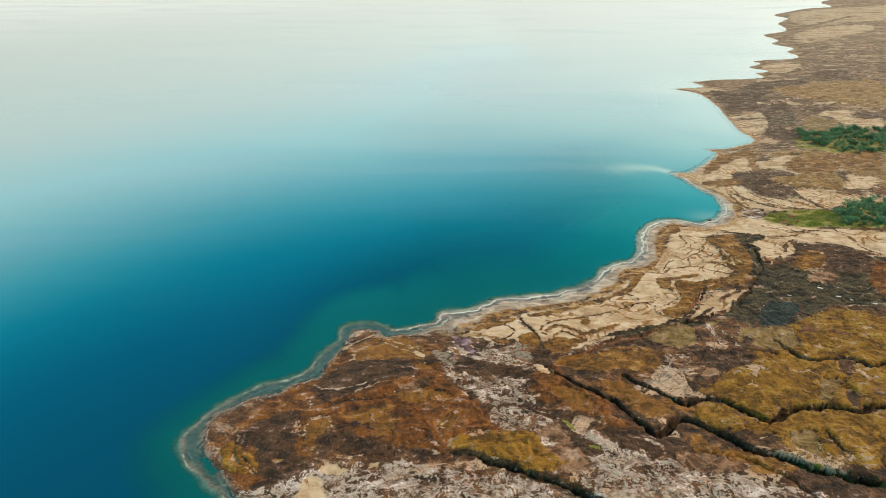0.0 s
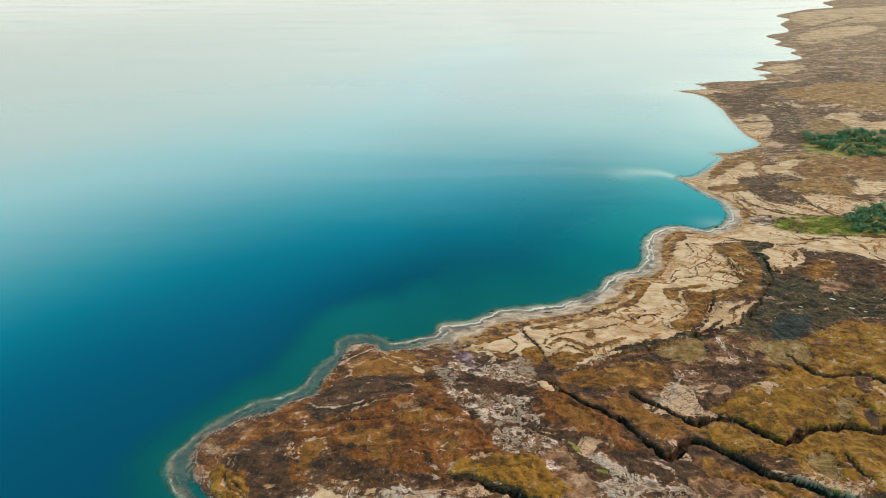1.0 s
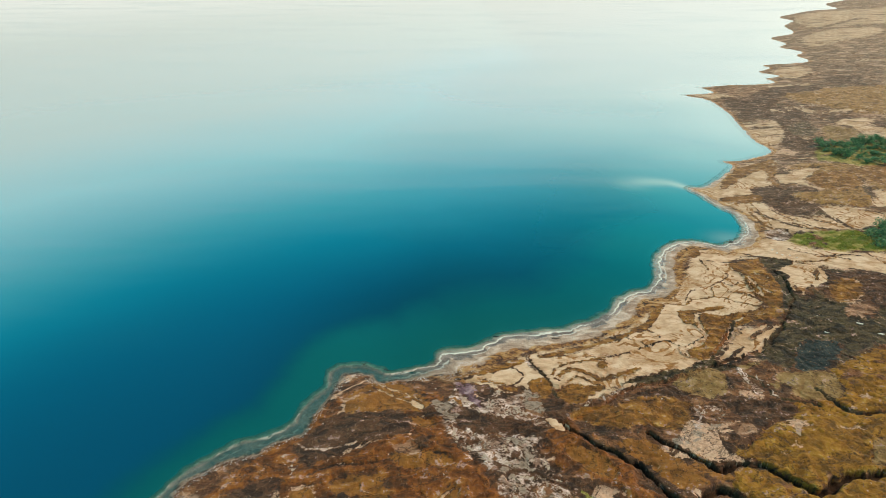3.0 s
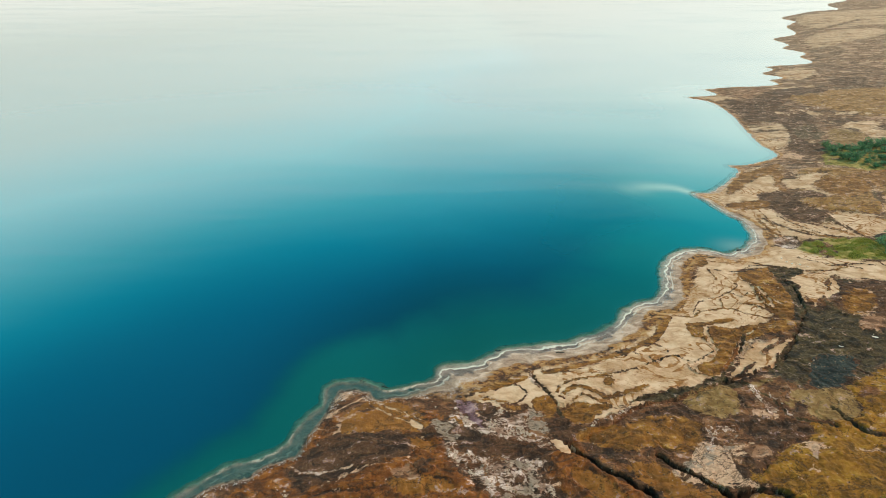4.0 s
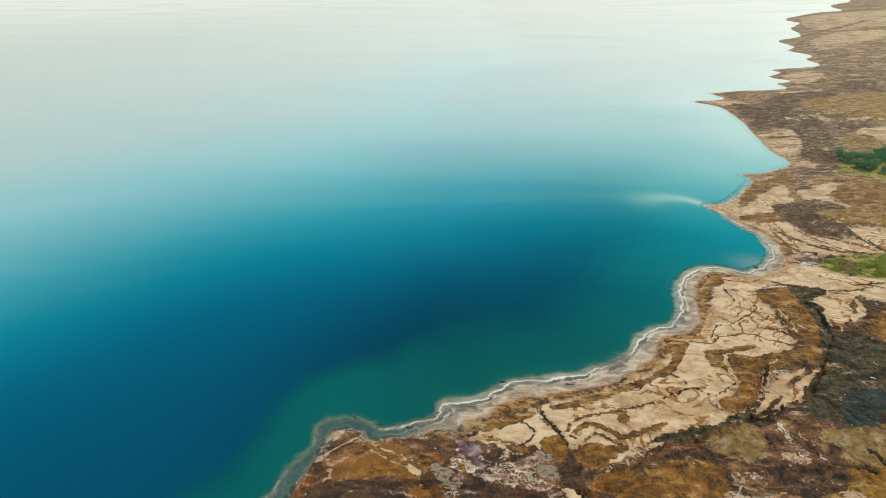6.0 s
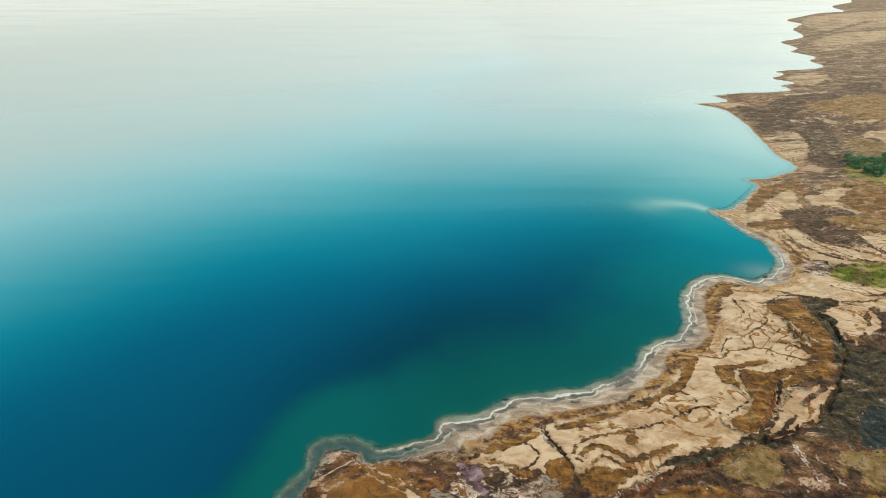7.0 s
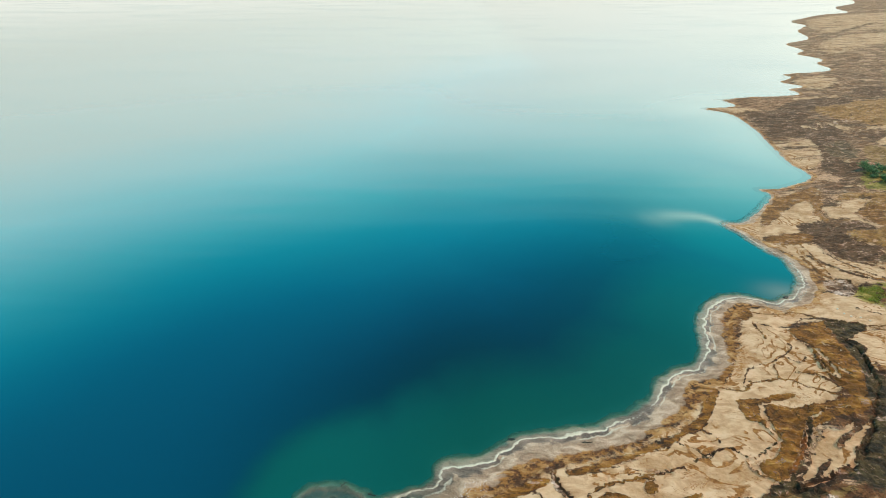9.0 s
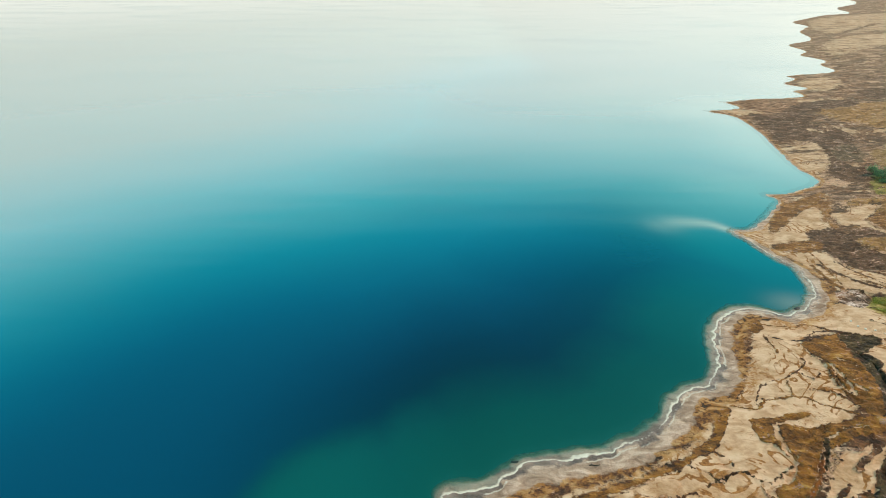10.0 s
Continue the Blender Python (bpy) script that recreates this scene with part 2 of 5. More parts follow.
patch("amber", 0.8, (-0.5, 90.4), (1.8, 91.8), (2.3, 87.4), (-1.6, 88.5))
patch("amber", 1, (-29.1, 89.7), (-26.2, 92.5), (-23.9, 89.5), (-26.0, 82.8), (-28.4, 84.1))
patch("amber", 0.8, (-10.4, 99.5), (-1.8, 99.5), (1.9, 97.4), (-2.9, 95.9), (-8.3, 96.2))
patch("dark", 1.5, (-25.2, 87.3), (-19.6, 88.0), (-14.8, 85.0), (-7.0, 83.4), (-2.6, 82.2), (-1.5, 79.7), (-9.0, 81.0), (-15.4, 81.3), (-20.9,
      82.0), (-25.0, 80.5), (-26.1, 83.5))
streak("dark", 0.6, (-26.7, 94.8), (-22.3, 97.0), (-16.2, 97.0), (-10.2, 98.0))
streak("dark", 0.5, (-31.3, 93.6), (-30.9, 90.0), (-28.8, 85.8))
patch("gold", 0.6, (-45.7, 84.7), (-43.8, 86.6), (-40.4, 83.5), (-38.5, 82.4), (-36.1, 78.3), (-42.1, 78.6), (-45.3, 82.9))
streak("sand", 0.5, (-42.6, 83.6), (-42.2, 82.0), (-39.9, 80.0), (-37.1, 78.2))
streak("sand", 0.4, (-40.4, 81.9), (-38.2, 80.2), (-36.2, 78.5))
patch("mud", 0.6, (-49.1, 82.9), (-47.2, 82.3), (-43.8, 78.8), (-46.4, 78.8))
streak("salt", 0.6, (-30.6, 104.2), (-28.4, 102.5), (-25.7, 102.1))
streak("salt", 0.6, (-25.1, 101.9), (-22.5, 101.8), (-20.4, 102.4), (-18.2, 103.0))
streak("salt", 0.4, (-31.9, 98.9), (-29.7, 97.3), (-28.9, 97.8))
streak("salt", 0.4, (-30.4, 95.2), (-29.4, 95.8), (-29.8, 97.9))
patch("sand", 0.3, (-23.7, 79.7), (-22.2, 80.2), (-19.3, 78.5), (-18.7, 77.6), (-23.4, 77.8))
patch("sand", 0.3, (-14.2, 79.7), (-12.3, 79.8), (-12.5, 78.9), (-13.9, 78.7))
streak("salt", 0.5, (-11.9, 78.2), (-9.4, 79.4), (-6.7, 78.7), (-4.6, 77.2))
streak("sand", 0.7, (-33.7, 81.1), (-32.6, 80.8), (-31.6, 81.2))
streak("clay", 0.8, (-22.9, 116.9), (-19.6, 118.4), (-17.0, 121.0))
patch("clay", 0.4, (-9.9, 101.3), (-6.2, 102.4), (-4.8, 99.6), (-8.5, 99.1))
streak("salt", 0.4, (-6.7, 88.1), (-5.5, 87.7), (-4.4, 87.0))
streak("salt", 0.4, (-3.8, 85.3), (-2.4, 84.4), (-1.0, 83.1))
streak("sand", 0.4, (-0.5, 89.1), (0.6, 89.9), (1.8, 90.6))
patch("amber", 0.8, (-22.9, 115.4), (-19.4, 121.3), (-14.7, 123.9), (-8.2, 121.3), (-3.7, 116.1), (-4.2, 113.7), (-10.2, 115.3), (-16.1, 115.4),
      (-20.5, 112.8))
streak("clay", 0.9, (-20.5, 120.4), (-15.9, 123.9), (-8.3, 123.9), (-2.0, 123.1))
streak("sand", 0.45, (-15.2, 122.7), (-10.6, 119.9), (-4.9, 116.4))
streak("sand", 0.4, (-16.3, 121.4), (-11.6, 118.3), (-6.0, 114.7))
streak("clay", 0.5, (-22.3, 116.2), (-19.0, 118.8), (-15.5, 120.1))
streak("sand", 0.5, (-4.7, 110.6), (-3.7, 110.0), (-2.7, 108.8))
# salt vein and the humps beside it
patch("salt", 2.5, (2.2, 118.2), (12.1, 119.4), (24.1, 115.3), (22.6, 106.2), (18.5, 103.7), (21.9, 94.0), (25.7, 89.2), (31.2, 80.2), (37.1,
      76.0), (20.0, 76.3), (18.1, 84.4), (12.0, 89.3), (7.9, 96.9), (0.7, 105.5))
patch("dark", 1, (7.4, 110.2), (15.3, 109.9), (21.5, 106.7), (19.9, 104.7), (12.3, 105.1), (5.9, 105.3))
patch("dark", 0.8, (2.1, 114.1), (6.2, 112.8), (8.7, 109.4), (3.3, 105.7))
patch("lilac", 1.0, (3.0, 120.9), (6.5, 121.6), (8.3, 115.2), (8.2, 112.9), (5.0, 116.9))
streak("salt", 0.7, (2.7, 119.8), (4.2, 115.8), (6.9, 114.6))
patch("grey", 0.4, (18.8, 119.0), (21.3, 119.9), (21.9, 114.2), (21.8, 110.9), (19.5, 111.6), (17.8, 114.2))
patch("salt", 0.3, (13.0, 114.2), (16.7, 116.6), (17.4, 114.2), (17.6, 112.2), (14.8, 111.4))
patch("grey", 0.8, (7.0, 103.2), (14.7, 104.2), (17.8, 98.8), (16.4, 97.3), (19.6, 94.1), (19.9, 88.8), (16.3, 87.3), (14.3, 89.2), (13.0, 93.1),
      (10.1, 94.0), (9.2, 98.7))
patch("salt", 0.6, (8.3, 103.1), (13.3, 103.2), (16.0, 99.0), (12.7, 96.2), (10.4, 98.0))
patch("salt", 0.6, (13.7, 94.2), (17.3, 94.5), (19.2, 91.7), (18.2, 89.1), (15.5, 90.1))
streak("dark", 0.7, (8.8, 92.0), (12.6, 94.8), (17.3, 95.2), (21.1, 92.4), (25.7, 89.2))
patch("clay", 1, (19.7, 87.5), (24.5, 89.2), (26.1, 86.1), (28.0, 80.3), (28.2, 76.5), (22.0, 76.3), (19.9, 82.0))
patch("salt", 0.3, (18.6, 84.4), (21.0, 85.4), (22.3, 83.4), (18.9, 82.5))
patch("dark", 0.7, (25.4, 90.8), (26.8, 89.2), (28.3, 86.0), (31.7, 82.1), (31.2, 80.2), (28.0, 80.3), (26.6, 83.1), (25.4, 87.8))
streak("green", 0.6, (25.8, 89.9), (26.5, 89.0), (27.0, 87.5))
streak("green", 0.6, (29.3, 83.2), (30.1, 82.2), (31.0, 81.7))
patch("gold", 0.7, (1.2, 84.7), (6.1, 85.5), (10.7, 87.0), (17.3, 86.8), (19.3, 85.0), (21.0, 81.9), (22.7, 79.7), (24.4, 77.9), (18.0, 76.6),
      (12.1, 78.6), (9.1, 80.5), (3.8, 81.5), (1.7, 82.4))
streak("mud", 1.4, (1.7, 81.3), (7.0, 80.9), (10.1, 79.4), (13.1, 78.0))
patch("dark", 0.8, (35.0, 86.0), (38.9, 87.8), (44.3, 86.6), (44.7, 82.8), (42.5, 79.2), (38.7, 80.5), (35.2, 83.0))
streak("salt", 0.6, (39.8, 82.0), (39.8, 79.1), (40.9, 77.8), (43.4, 80.3), (43.2, 82.9), (41.7, 84.6))
patch("rust", 1, (26.8, 111.0), (28.1, 107.4), (31.3, 104.4), (32.4, 100.9), (37.2, 97.5), (36.6, 91.9), (39.3, 89.1), (35.4, 87.5), (32.8, 90.5),
      (29.6, 91.8), (25.8, 95.6), (21.3, 97.4), (21.1, 104.5))
patch("amber", 0.8, (24.3, 101.1), (29.2, 100.6), (32.8, 95.5), (31.1, 93.2), (27.0, 96.2))
patch("sand", 0.3, (22.2, 109.8), (25.2, 109.1), (26.5, 106.2), (23.3, 106.2))
patch("ochre", 1.2, (37.3, 113.4), (47.4, 115.8), (54.5, 113.0), (49.7, 106.1), (43.6, 107.5), (35.5, 106.2), (28.6, 109.7), (27.6, 112.0), (33.4,
      113.5))
patch("tan", 0.8, (44.0, 113.6), (49.8, 114.6), (49.9, 110.7), (44.3, 109.8))
patch("amber", 1, (35.6, 101.7), (41.2, 103.4), (44.9, 99.2), (48.6, 96.1), (49.7, 92.7), (44.6, 91.3), (41.1, 94.9), (37.9, 98.2))
# gold mounds between the gullies
patch("gold", 0.8, (77.3, 114.0), (82.3, 114.8), (87.2, 110.9), (95.2, 111.0), (100.9, 109.0), (91.9, 96.5), (84.8, 94.6), (77.7, 94.0), (70.9,
      90.9), (67.7, 93.6), (65.5, 96.3), (59.0, 97.9), (63.8, 103.4), (71.4, 108.6))
# shade on the mound's left side, laid down as dark ground
patch("dark", 1, (69.6, 113.3), (76.5, 113.5), (71.8, 109.4), (63.8, 103.4), (60.2, 101.2), (60.4, 105.7))
patch("dark", 0.8, (96.8, 111.2), (100.3, 111.0), (97.3, 105.4), (94.3, 105.6))
patch("dark", 0.8, (92.1, 100.3), (93.0, 96.5), (89.8, 93.4), (89.4, 96.4))
patch("dark", 1.2, (96.9, 122.7), (103.3, 123.8), (105.2, 122.4), (97.4, 116.8), (92.9, 115.3))
patch("tan", 0.8, (80.3, 123.9), (91.5, 123.5), (91.1, 117.9), (85.7, 115.6), (79.3, 116.5), (78.4, 120.2))
patch("gold", 1, (92.6, 125.3), (97.9, 127.1), (105.6, 127.8), (112.8, 123.8), (104.9, 112.5), (100.4, 115.2), (96.8, 115.8), (92.0, 116.9))
streak("sand", 0.5, (79.5, 116.9), (81.0, 114.6), (82.4, 113.6))
patch("salt", 0.3, (55.1, 112.7), (62.2, 113.0), (57.1, 112.1), (54.3, 108.2), (52.7, 105.8), (53.7, 110.3))
patch("grey", 0.4, (45.9, 102.0), (48.4, 104.2), (53.3, 105.7), (58.4, 108.7), (60.5, 110.5), (55.9, 105.8), (52.3, 102.9), (48.1, 101.6))
patch("clay", 0.5, (60.1, 106.6), (62.6, 108.0), (64.7, 105.4), (61.2, 103.4))
patch("gold", 0.8, (56.3, 94.5), (61.1, 92.4), (67.7, 91.1), (63.2, 87.2), (57.9, 87.6), (53.7, 90.9))
patch("amber", 0.8, (50.0, 99.8), (54.7, 93.6), (52.1, 92.8), (48.2, 98.2))
streak("sand", 0.9, (78.1, 84.4), (78.9, 82.2), (79.8, 79.9))
streak("dark", 0.35, (76.7, 86.7), (78.8, 85.5), (79.2, 82.9), (79.8, 79.9))
streak("dark", 0.35, (57.8, 80.7), (59.7, 80.3), (61.8, 78.1), (63.3, 76.9))
patch("tan", 0.7, (71.3, 86.0), (76.2, 86.8), (75.4, 82.2), (72.5, 80.4), (70.7, 82.9))
patch("tan", 0.7, (88.8, 103.3), (92.6, 102.9), (85.7, 96.3), (83.8, 97.2))
patch("ochre", 1, (51.6, 86.1), (55.4, 82.4), (61.5, 82.7), (65.6, 80.5), (67.0, 76.4), (57.6, 76.2), (54.1, 79.6), (49.3, 80.5))
patch("clay", 0.8, (46.1, 80.8), (52.8, 81.0), (57.9, 78.6), (57.6, 76.2), (47.5, 76.3))
# sand flat
streak("ochre", 1.7, (24.4, 132.4), (29.1, 133.4), (33.4, 135.1), (39.3, 137.4), (45.3, 139.8), (52.0, 143.6), (56.6, 146.8), (59.5, 152.8),
      (59.6, 157.0), (63.0, 158.1))
streak("ochre", 1.5, (65.8, 159.5), (70.9, 166.6), (75.2, 175.3), (80.0, 185.1), (84.0, 190.5), (85.1, 188.2))
patch("ochre", 0.4, (59.6, 157.0), (61.2, 155.3), (58.2, 149.1), (53.5, 145.8), (50.6, 143.6), (54.8, 143.8), (60.0, 150.2), (63.4, 155.2), (63.0,
      158.1))
streak("dark", 0.35, (50.6, 143.6), (53.5, 143.9), (56.3, 142.1), (57.1, 139.0))
streak("mud", 0.5, (49.6, 134.8), (53.6, 136.7), (58.1, 138.2), (60.8, 135.2), (64.9, 137.0), (69.2, 139.5))
streak("dark", 0.3, (33.1, 133.8), (39.4, 132.9), (43.0, 132.2), (47.1, 133.1))
streak("ochre", 0.7, (26.1, 124.8), (27.9, 127.5), (30.8, 129.3), (34.8, 130.2), (37.5, 130.8), (40.0, 130.6))
streak("ochre", 1.3, (27.3, 123.5), (29.5, 126.1), (32.6, 126.4), (35.2, 124.6), (37.1, 122.7), (40.4, 123.7), (43.6, 124.7), (47.2, 126.1))
streak("ochre", 0.7, (29.1, 121.9), (31.4, 123.9), (33.1, 123.3), (35.0, 121.6), (36.9, 120.0))
patch("ochre", 0.4, (38.2, 129.5), (39.8, 130.0), (40.3, 128.1), (38.6, 126.7), (37.7, 127.8))
patch("mud", 0.7, (43.4, 122.1), (50.2, 124.1), (58.0, 125.6), (64.0, 127.8), (64.6, 126.2), (55.8, 123.2), (49.3, 121.4), (42.1, 119.8))
patch("ochre", 0.6, (24.8, 117.7), (28.9, 120.8), (32.5, 121.2), (36.7, 119.4), (33.7, 117.0), (30.7, 114.0), (26.7, 115.8))
streak("sand", 1.0, (33.4, 115.8), (36.3, 117.7), (40.0, 118.7), (42.1, 119.8), (44.2, 120.6))
streak("salt", 0.7, (31.9, 113.9), (34.4, 115.1), (37.0, 116.4), (41.4, 119.0))
streak("sand", 0.6, (27.3, 124.7), (27.7, 122.1), (26.6, 120.0))
streak("sand", 0.6, (30.3, 124.6), (31.2, 123.1), (33.1, 121.1))
streak("sand", 0.5, (27.1, 126.6), (30.5, 127.9), (34.4, 128.8), (37.5, 126.3))
streak("mud", 0.8, (21.4, 133.6), (21.8, 129.6), (23.4, 126.6), (24.6, 123.1), (25.1, 119.5), (26.1, 115.7), (26.8, 111.5))
streak("salt", 0.6, (19.6, 134.7), (21.3, 133.2), (21.0, 129.5), (22.2, 126.6))
patch("dark", 0.7, (21.6, 116.1), (26.7, 115.8), (26.7, 110.4), (24.3, 109.3), (21.9, 111.4))
patch("ochre", 0.6, (21.0, 123.1), (24.6, 123.1), (25.0, 118.7), (22.7, 116.1), (20.7, 117.7), (20.0, 120.8))
patch("grey", 0.6, (19.6, 117.7), (21.5, 119.1), (21.9, 114.7), (21.9, 111.4), (19.1, 111.0), (18.4, 113.8))
patch("salt", 0.3, (13.4, 116.6), (15.3, 116.1), (17.2, 117.5), (18.5, 118.5), (17.9, 114.5), (16.1, 113.1), (13.9, 113.9))
patch("dark", 0.4, (13.9, 119.3), (18.3, 120.8), (18.6, 119.3), (13.1, 116.5))
patch("dark", 0.5, (7.1, 121.9), (10.0, 121.8), (12.1, 118.5), (9.6, 116.0), (7.5, 119.3))
streak("ochre", 0.8, (7.7, 121.9), (10.1, 123.0), (13.6, 121.7), (14.6, 120.0), (16.9, 119.7))
streak("sand", 0.5, (7.1, 122.8), (10.6, 121.7), (13.3, 119.0), (15.7, 119.0))
streak("dark", 0.4, (16.2, 128.7), (17.9, 126.8), (19.1, 124.9), (17.9, 122.4), (15.3, 120.5))
patch("ochre", 0.5, (6.6, 124.9), (10.5, 127.6), (14.4, 129.5), (18.5, 131.3), (20.2, 130.1), (16.8, 128.3), (11.6, 126.2))
patch("lilac", 0.9, (2.7, 122.2), (4.7, 122.5), (7.4, 117.2), (7.3, 114.9), (5.1, 118.0))
streak("salt", 0.6, (2.6, 120.3), (3.9, 117.0), (4.9, 113.9), (6.4, 110.7))
patch("dark", 0.4, (3.2, 113.2), (4.9, 113.2), (6.4, 110.7), (5.2, 108.3), (3.1, 109.2))
streak("amber", 0.8, (1.6, 116.4), (3.0, 116.0), (3.6, 114.0))
patch("amber", 0.5, (-6.7, 110.3), (-2.8, 109.7), (-1.7, 106.8), (-5.5, 107.8))
patch("sand", 0.5, (-7.0, 116.4), (-4.6, 114.4), (-5.1, 113.2), (-7.2, 114.4))
patch("grey", 0.5, (-2.4, 116.3), (1.6, 114.5), (3.2, 110.8), (1.0, 109.1), (-1.8, 112.8))
patch("ochre", 0.3, (66.5, 152.9), (69.1, 153.0), (72.9, 153.4), (77.1, 154.4), (80.6, 154.2), (76.9, 152.6), (72.1, 151.6), (70.0, 149.9), (68.7,
      145.1), (68.4, 140.7), (67.6, 144.7), (65.4, 146.0), (65.5, 149.7))
patch("ochre", 0.4, (71.7, 150.8), (76.9, 149.6), (81.5, 150.4), (89.5, 151.9), (95.3, 151.9), (91.3, 147.4), (85.1, 146.4), (77.7, 142.8), (71.1,
      135.2), (66.5, 130.7), (63.4, 129.3), (61.3, 131.9), (62.4, 134.2), (65.9, 135.3), (69.2, 139.5), (69.6, 141.7), (69.9, 145.4))
streak("sand", 0.8, (70.6, 150.8), (69.3, 147.0), (69.3, 142.7), (69.7, 141.1))
streak("sand", 0.5, (62.4, 134.2), (66.1, 136.8), (68.0, 138.2))
streak("sand", 0.4, (78.8, 146.3), (85.0, 148.9), (89.7, 149.8))
streak("mud", 1.1, (78.6, 145.7), (75.4, 140.3), (71.1, 135.2), (67.1, 130.7), (66.0, 129.4))
streak("rust", 1.0, (75.0, 141.7), (72.7, 137.6), (68.3, 132.7), (66.5, 131.3))
patch("sand", 0.3, (67.4, 129.6), (70.2, 131.8), (73.3, 135.5), (80.0, 142.0), (83.5, 142.2), (87.8, 145.0), (85.9, 142.7), (79.4, 138.4), (79.6,
      136.3), (74.4, 133.7), (71.0, 130.8), (69.9, 129.6))
patch("sand", 0.3, (71.0, 129.7), (76.8, 134.6), (82.5, 139.2), (86.6, 141.7), (91.2, 145.0), (88.3, 141.7), (81.4, 135.7), (80.8, 133.3), (77.2,
      132.6), (72.7, 130.3), (70.4, 129.3))
patch("mud", 0.5, (59.4, 125.9), (63.4, 129.3), (67.0, 128.8), (69.6, 126.9), (68.2, 125.4), (62.2, 124.2))
patch("ochre", 0.5, (93.1, 180.1), (104.3, 184.6), (107.9, 184.7), (102.6, 177.0), (102.7, 171.4), (101.4, 163.7), (97.7, 153.9), (92.8, 152.8),
      (91.7, 155.9), (91.6, 159.9), (91.4, 163.9), (92.9, 169.8), (93.0, 174.7))
patch("mud", 0.5, (106.3, 185.1), (113.9, 183.4), (114.1, 180.8), (108.5, 175.8), (105.0, 177.9), (104.1, 181.1))
patch("mud", 0.4, (102.7, 171.4), (106.1, 170.1), (103.8, 163.0), (97.0, 151.9), (95.8, 152.8), (100.8, 162.5))
streak("sand", 0.7, (93.1, 173.5), (94.4, 168.1), (93.9, 163.0), (93.5, 159.7))
streak("sand", 0.5, (93.7, 168.3), (92.0, 162.6), (93.0, 159.7))
streak("sand", 0.5, (95.0, 162.2), (95.8, 161.6), (96.4, 160.4))
streak("sand", 0.4, (97.8, 172.9), (99.2, 172.5), (100.5, 171.8))
patch("sand", 0.3, (103.6, 175.9), (106.5, 175.3), (110.9, 178.3), (114.0, 179.2), (121.3, 178.8), (119.5, 176.0), (115.8, 172.8), (114.6, 168.4),
      (110.8, 165.0), (107.6, 162.3), (106.1, 158.9), (106.0, 161.0), (106.1, 163.7), (106.4, 166.7), (104.2, 161.5), (104.8, 165.0), (107.8,
      173.1))
patch("sand", 0.3, (120.5, 177.6), (119.8, 172.7), (117.7, 168.3), (113.1, 164.9), (111.5, 163.6), (111.8, 166.1), (114.6, 168.4), (118.1, 172.7))
streak("ochre", 0.4, (118.4, 176.1), (117.4, 172.7), (114.2, 168.4))
streak("ochre", 0.6, (86.0, 190.2), (91.9, 188.3), (95.7, 188.6), (99.9, 189.8), (105.1, 186.2))
streak("dark", 0.35, (85.8, 184.4), (88.2, 182.2), (93.7, 181.1), (99.4, 185.4), (105.1, 186.2))
patch("ochre", 0.3, (84.1, 191.7), (87.5, 192.3), (87.0, 187.3), (83.2, 185.4))
streak("ochre", 0.5, (84.9, 184.5), (85.1, 179.0), (84.4, 175.6))
streak("dark", 0.4, (74.1, 163.1), (76.6, 165.2), (81.9, 166.6), (86.2, 169.1), (89.4, 171.8), (89.0, 173.4))
streak("dark", 0.35, (86.2, 167.4), (86.9, 165.7), (88.3, 165.4), (89.9, 167.6))
streak("ochre", 0.6, (65.0, 157.4), (69.7, 156.2), (73.1, 158.8), (78.7, 159.6), (81.7, 159.5), (84.8, 156.7), (87.5, 154.9), (90.2, 153.2))
streak("dark", 0.3, (70.3, 157.6), (73.2, 162.6), (76.2, 164.3))
streak("ochre", 0.5, (81.2, 165.1), (80.3, 162.1), (79.4, 159.5))
streak("ochre", 0.5, (84.3, 161.9), (89.4, 160.0), (91.1, 157.4))
streak("dark", 0.4, (118.2, 190.7), (122.8, 186.7), (128.2, 184.3), (133.8, 180.5))
streak("ochre", 0.6, (115.3, 181.4), (122.8, 181.1), (130.7, 182.9))
streak("ochre", 0.5, (59.8, 134.3), (60.4, 131.2), (63.4, 129.3))
streak("mud", 0.4, (48.2, 140.2), (50.9, 138.5), (52.6, 135.9))
streak("ochre", 0.4, (35.3, 132.2), (40.2, 131.5), (44.5, 132.9))
# brown country below the sand flat
patch("ochre", 0.8, (40.0, 111.8), (46.6, 114.8), (53.0, 114.2), (49.0, 109.4), (43.9, 107.4), (38.7, 108.0))
patch("tan", 0.8, (55.8, 123.2), (63.3, 126.1), (66.0, 124.5), (66.2, 121.2), (63.2, 116.5), (58.1, 115.5), (54.5, 117.7), (53.8, 121.1))
patch("dark", 0.9, (62.1, 116.5), (67.9, 114.8), (72.6, 113.2), (77.4, 112.1), (74.2, 108.8), (69.5, 107.8), (65.3, 107.9), (62.2, 112.2))
patch("tan", 0.7, (75.0, 119.3), (81.1, 121.6), (89.3, 121.5), (90.8, 119.0), (87.9, 114.7), (79.8, 114.3), (78.5, 117.5))
patch("dark", 0.6, (78.3, 120.0), (79.3, 118.0), (76.1, 114.5), (74.7, 115.9))
patch("tan", 0.6, (71.4, 126.8), (76.2, 127.7), (75.5, 126.4), (71.3, 125.4))
streak("mud", 0.9, (69.7, 128.0), (70.7, 124.3), (73.2, 122.1), (74.2, 116.0), (75.5, 114.4), (79.5, 113.8), (82.1, 112.6))
patch("salt", 0.3, (70.2, 125.7), (71.6, 123.7), (71.7, 120.5), (72.6, 119.1), (72.4, 116.8), (70.1, 116.8), (70.4, 120.3))
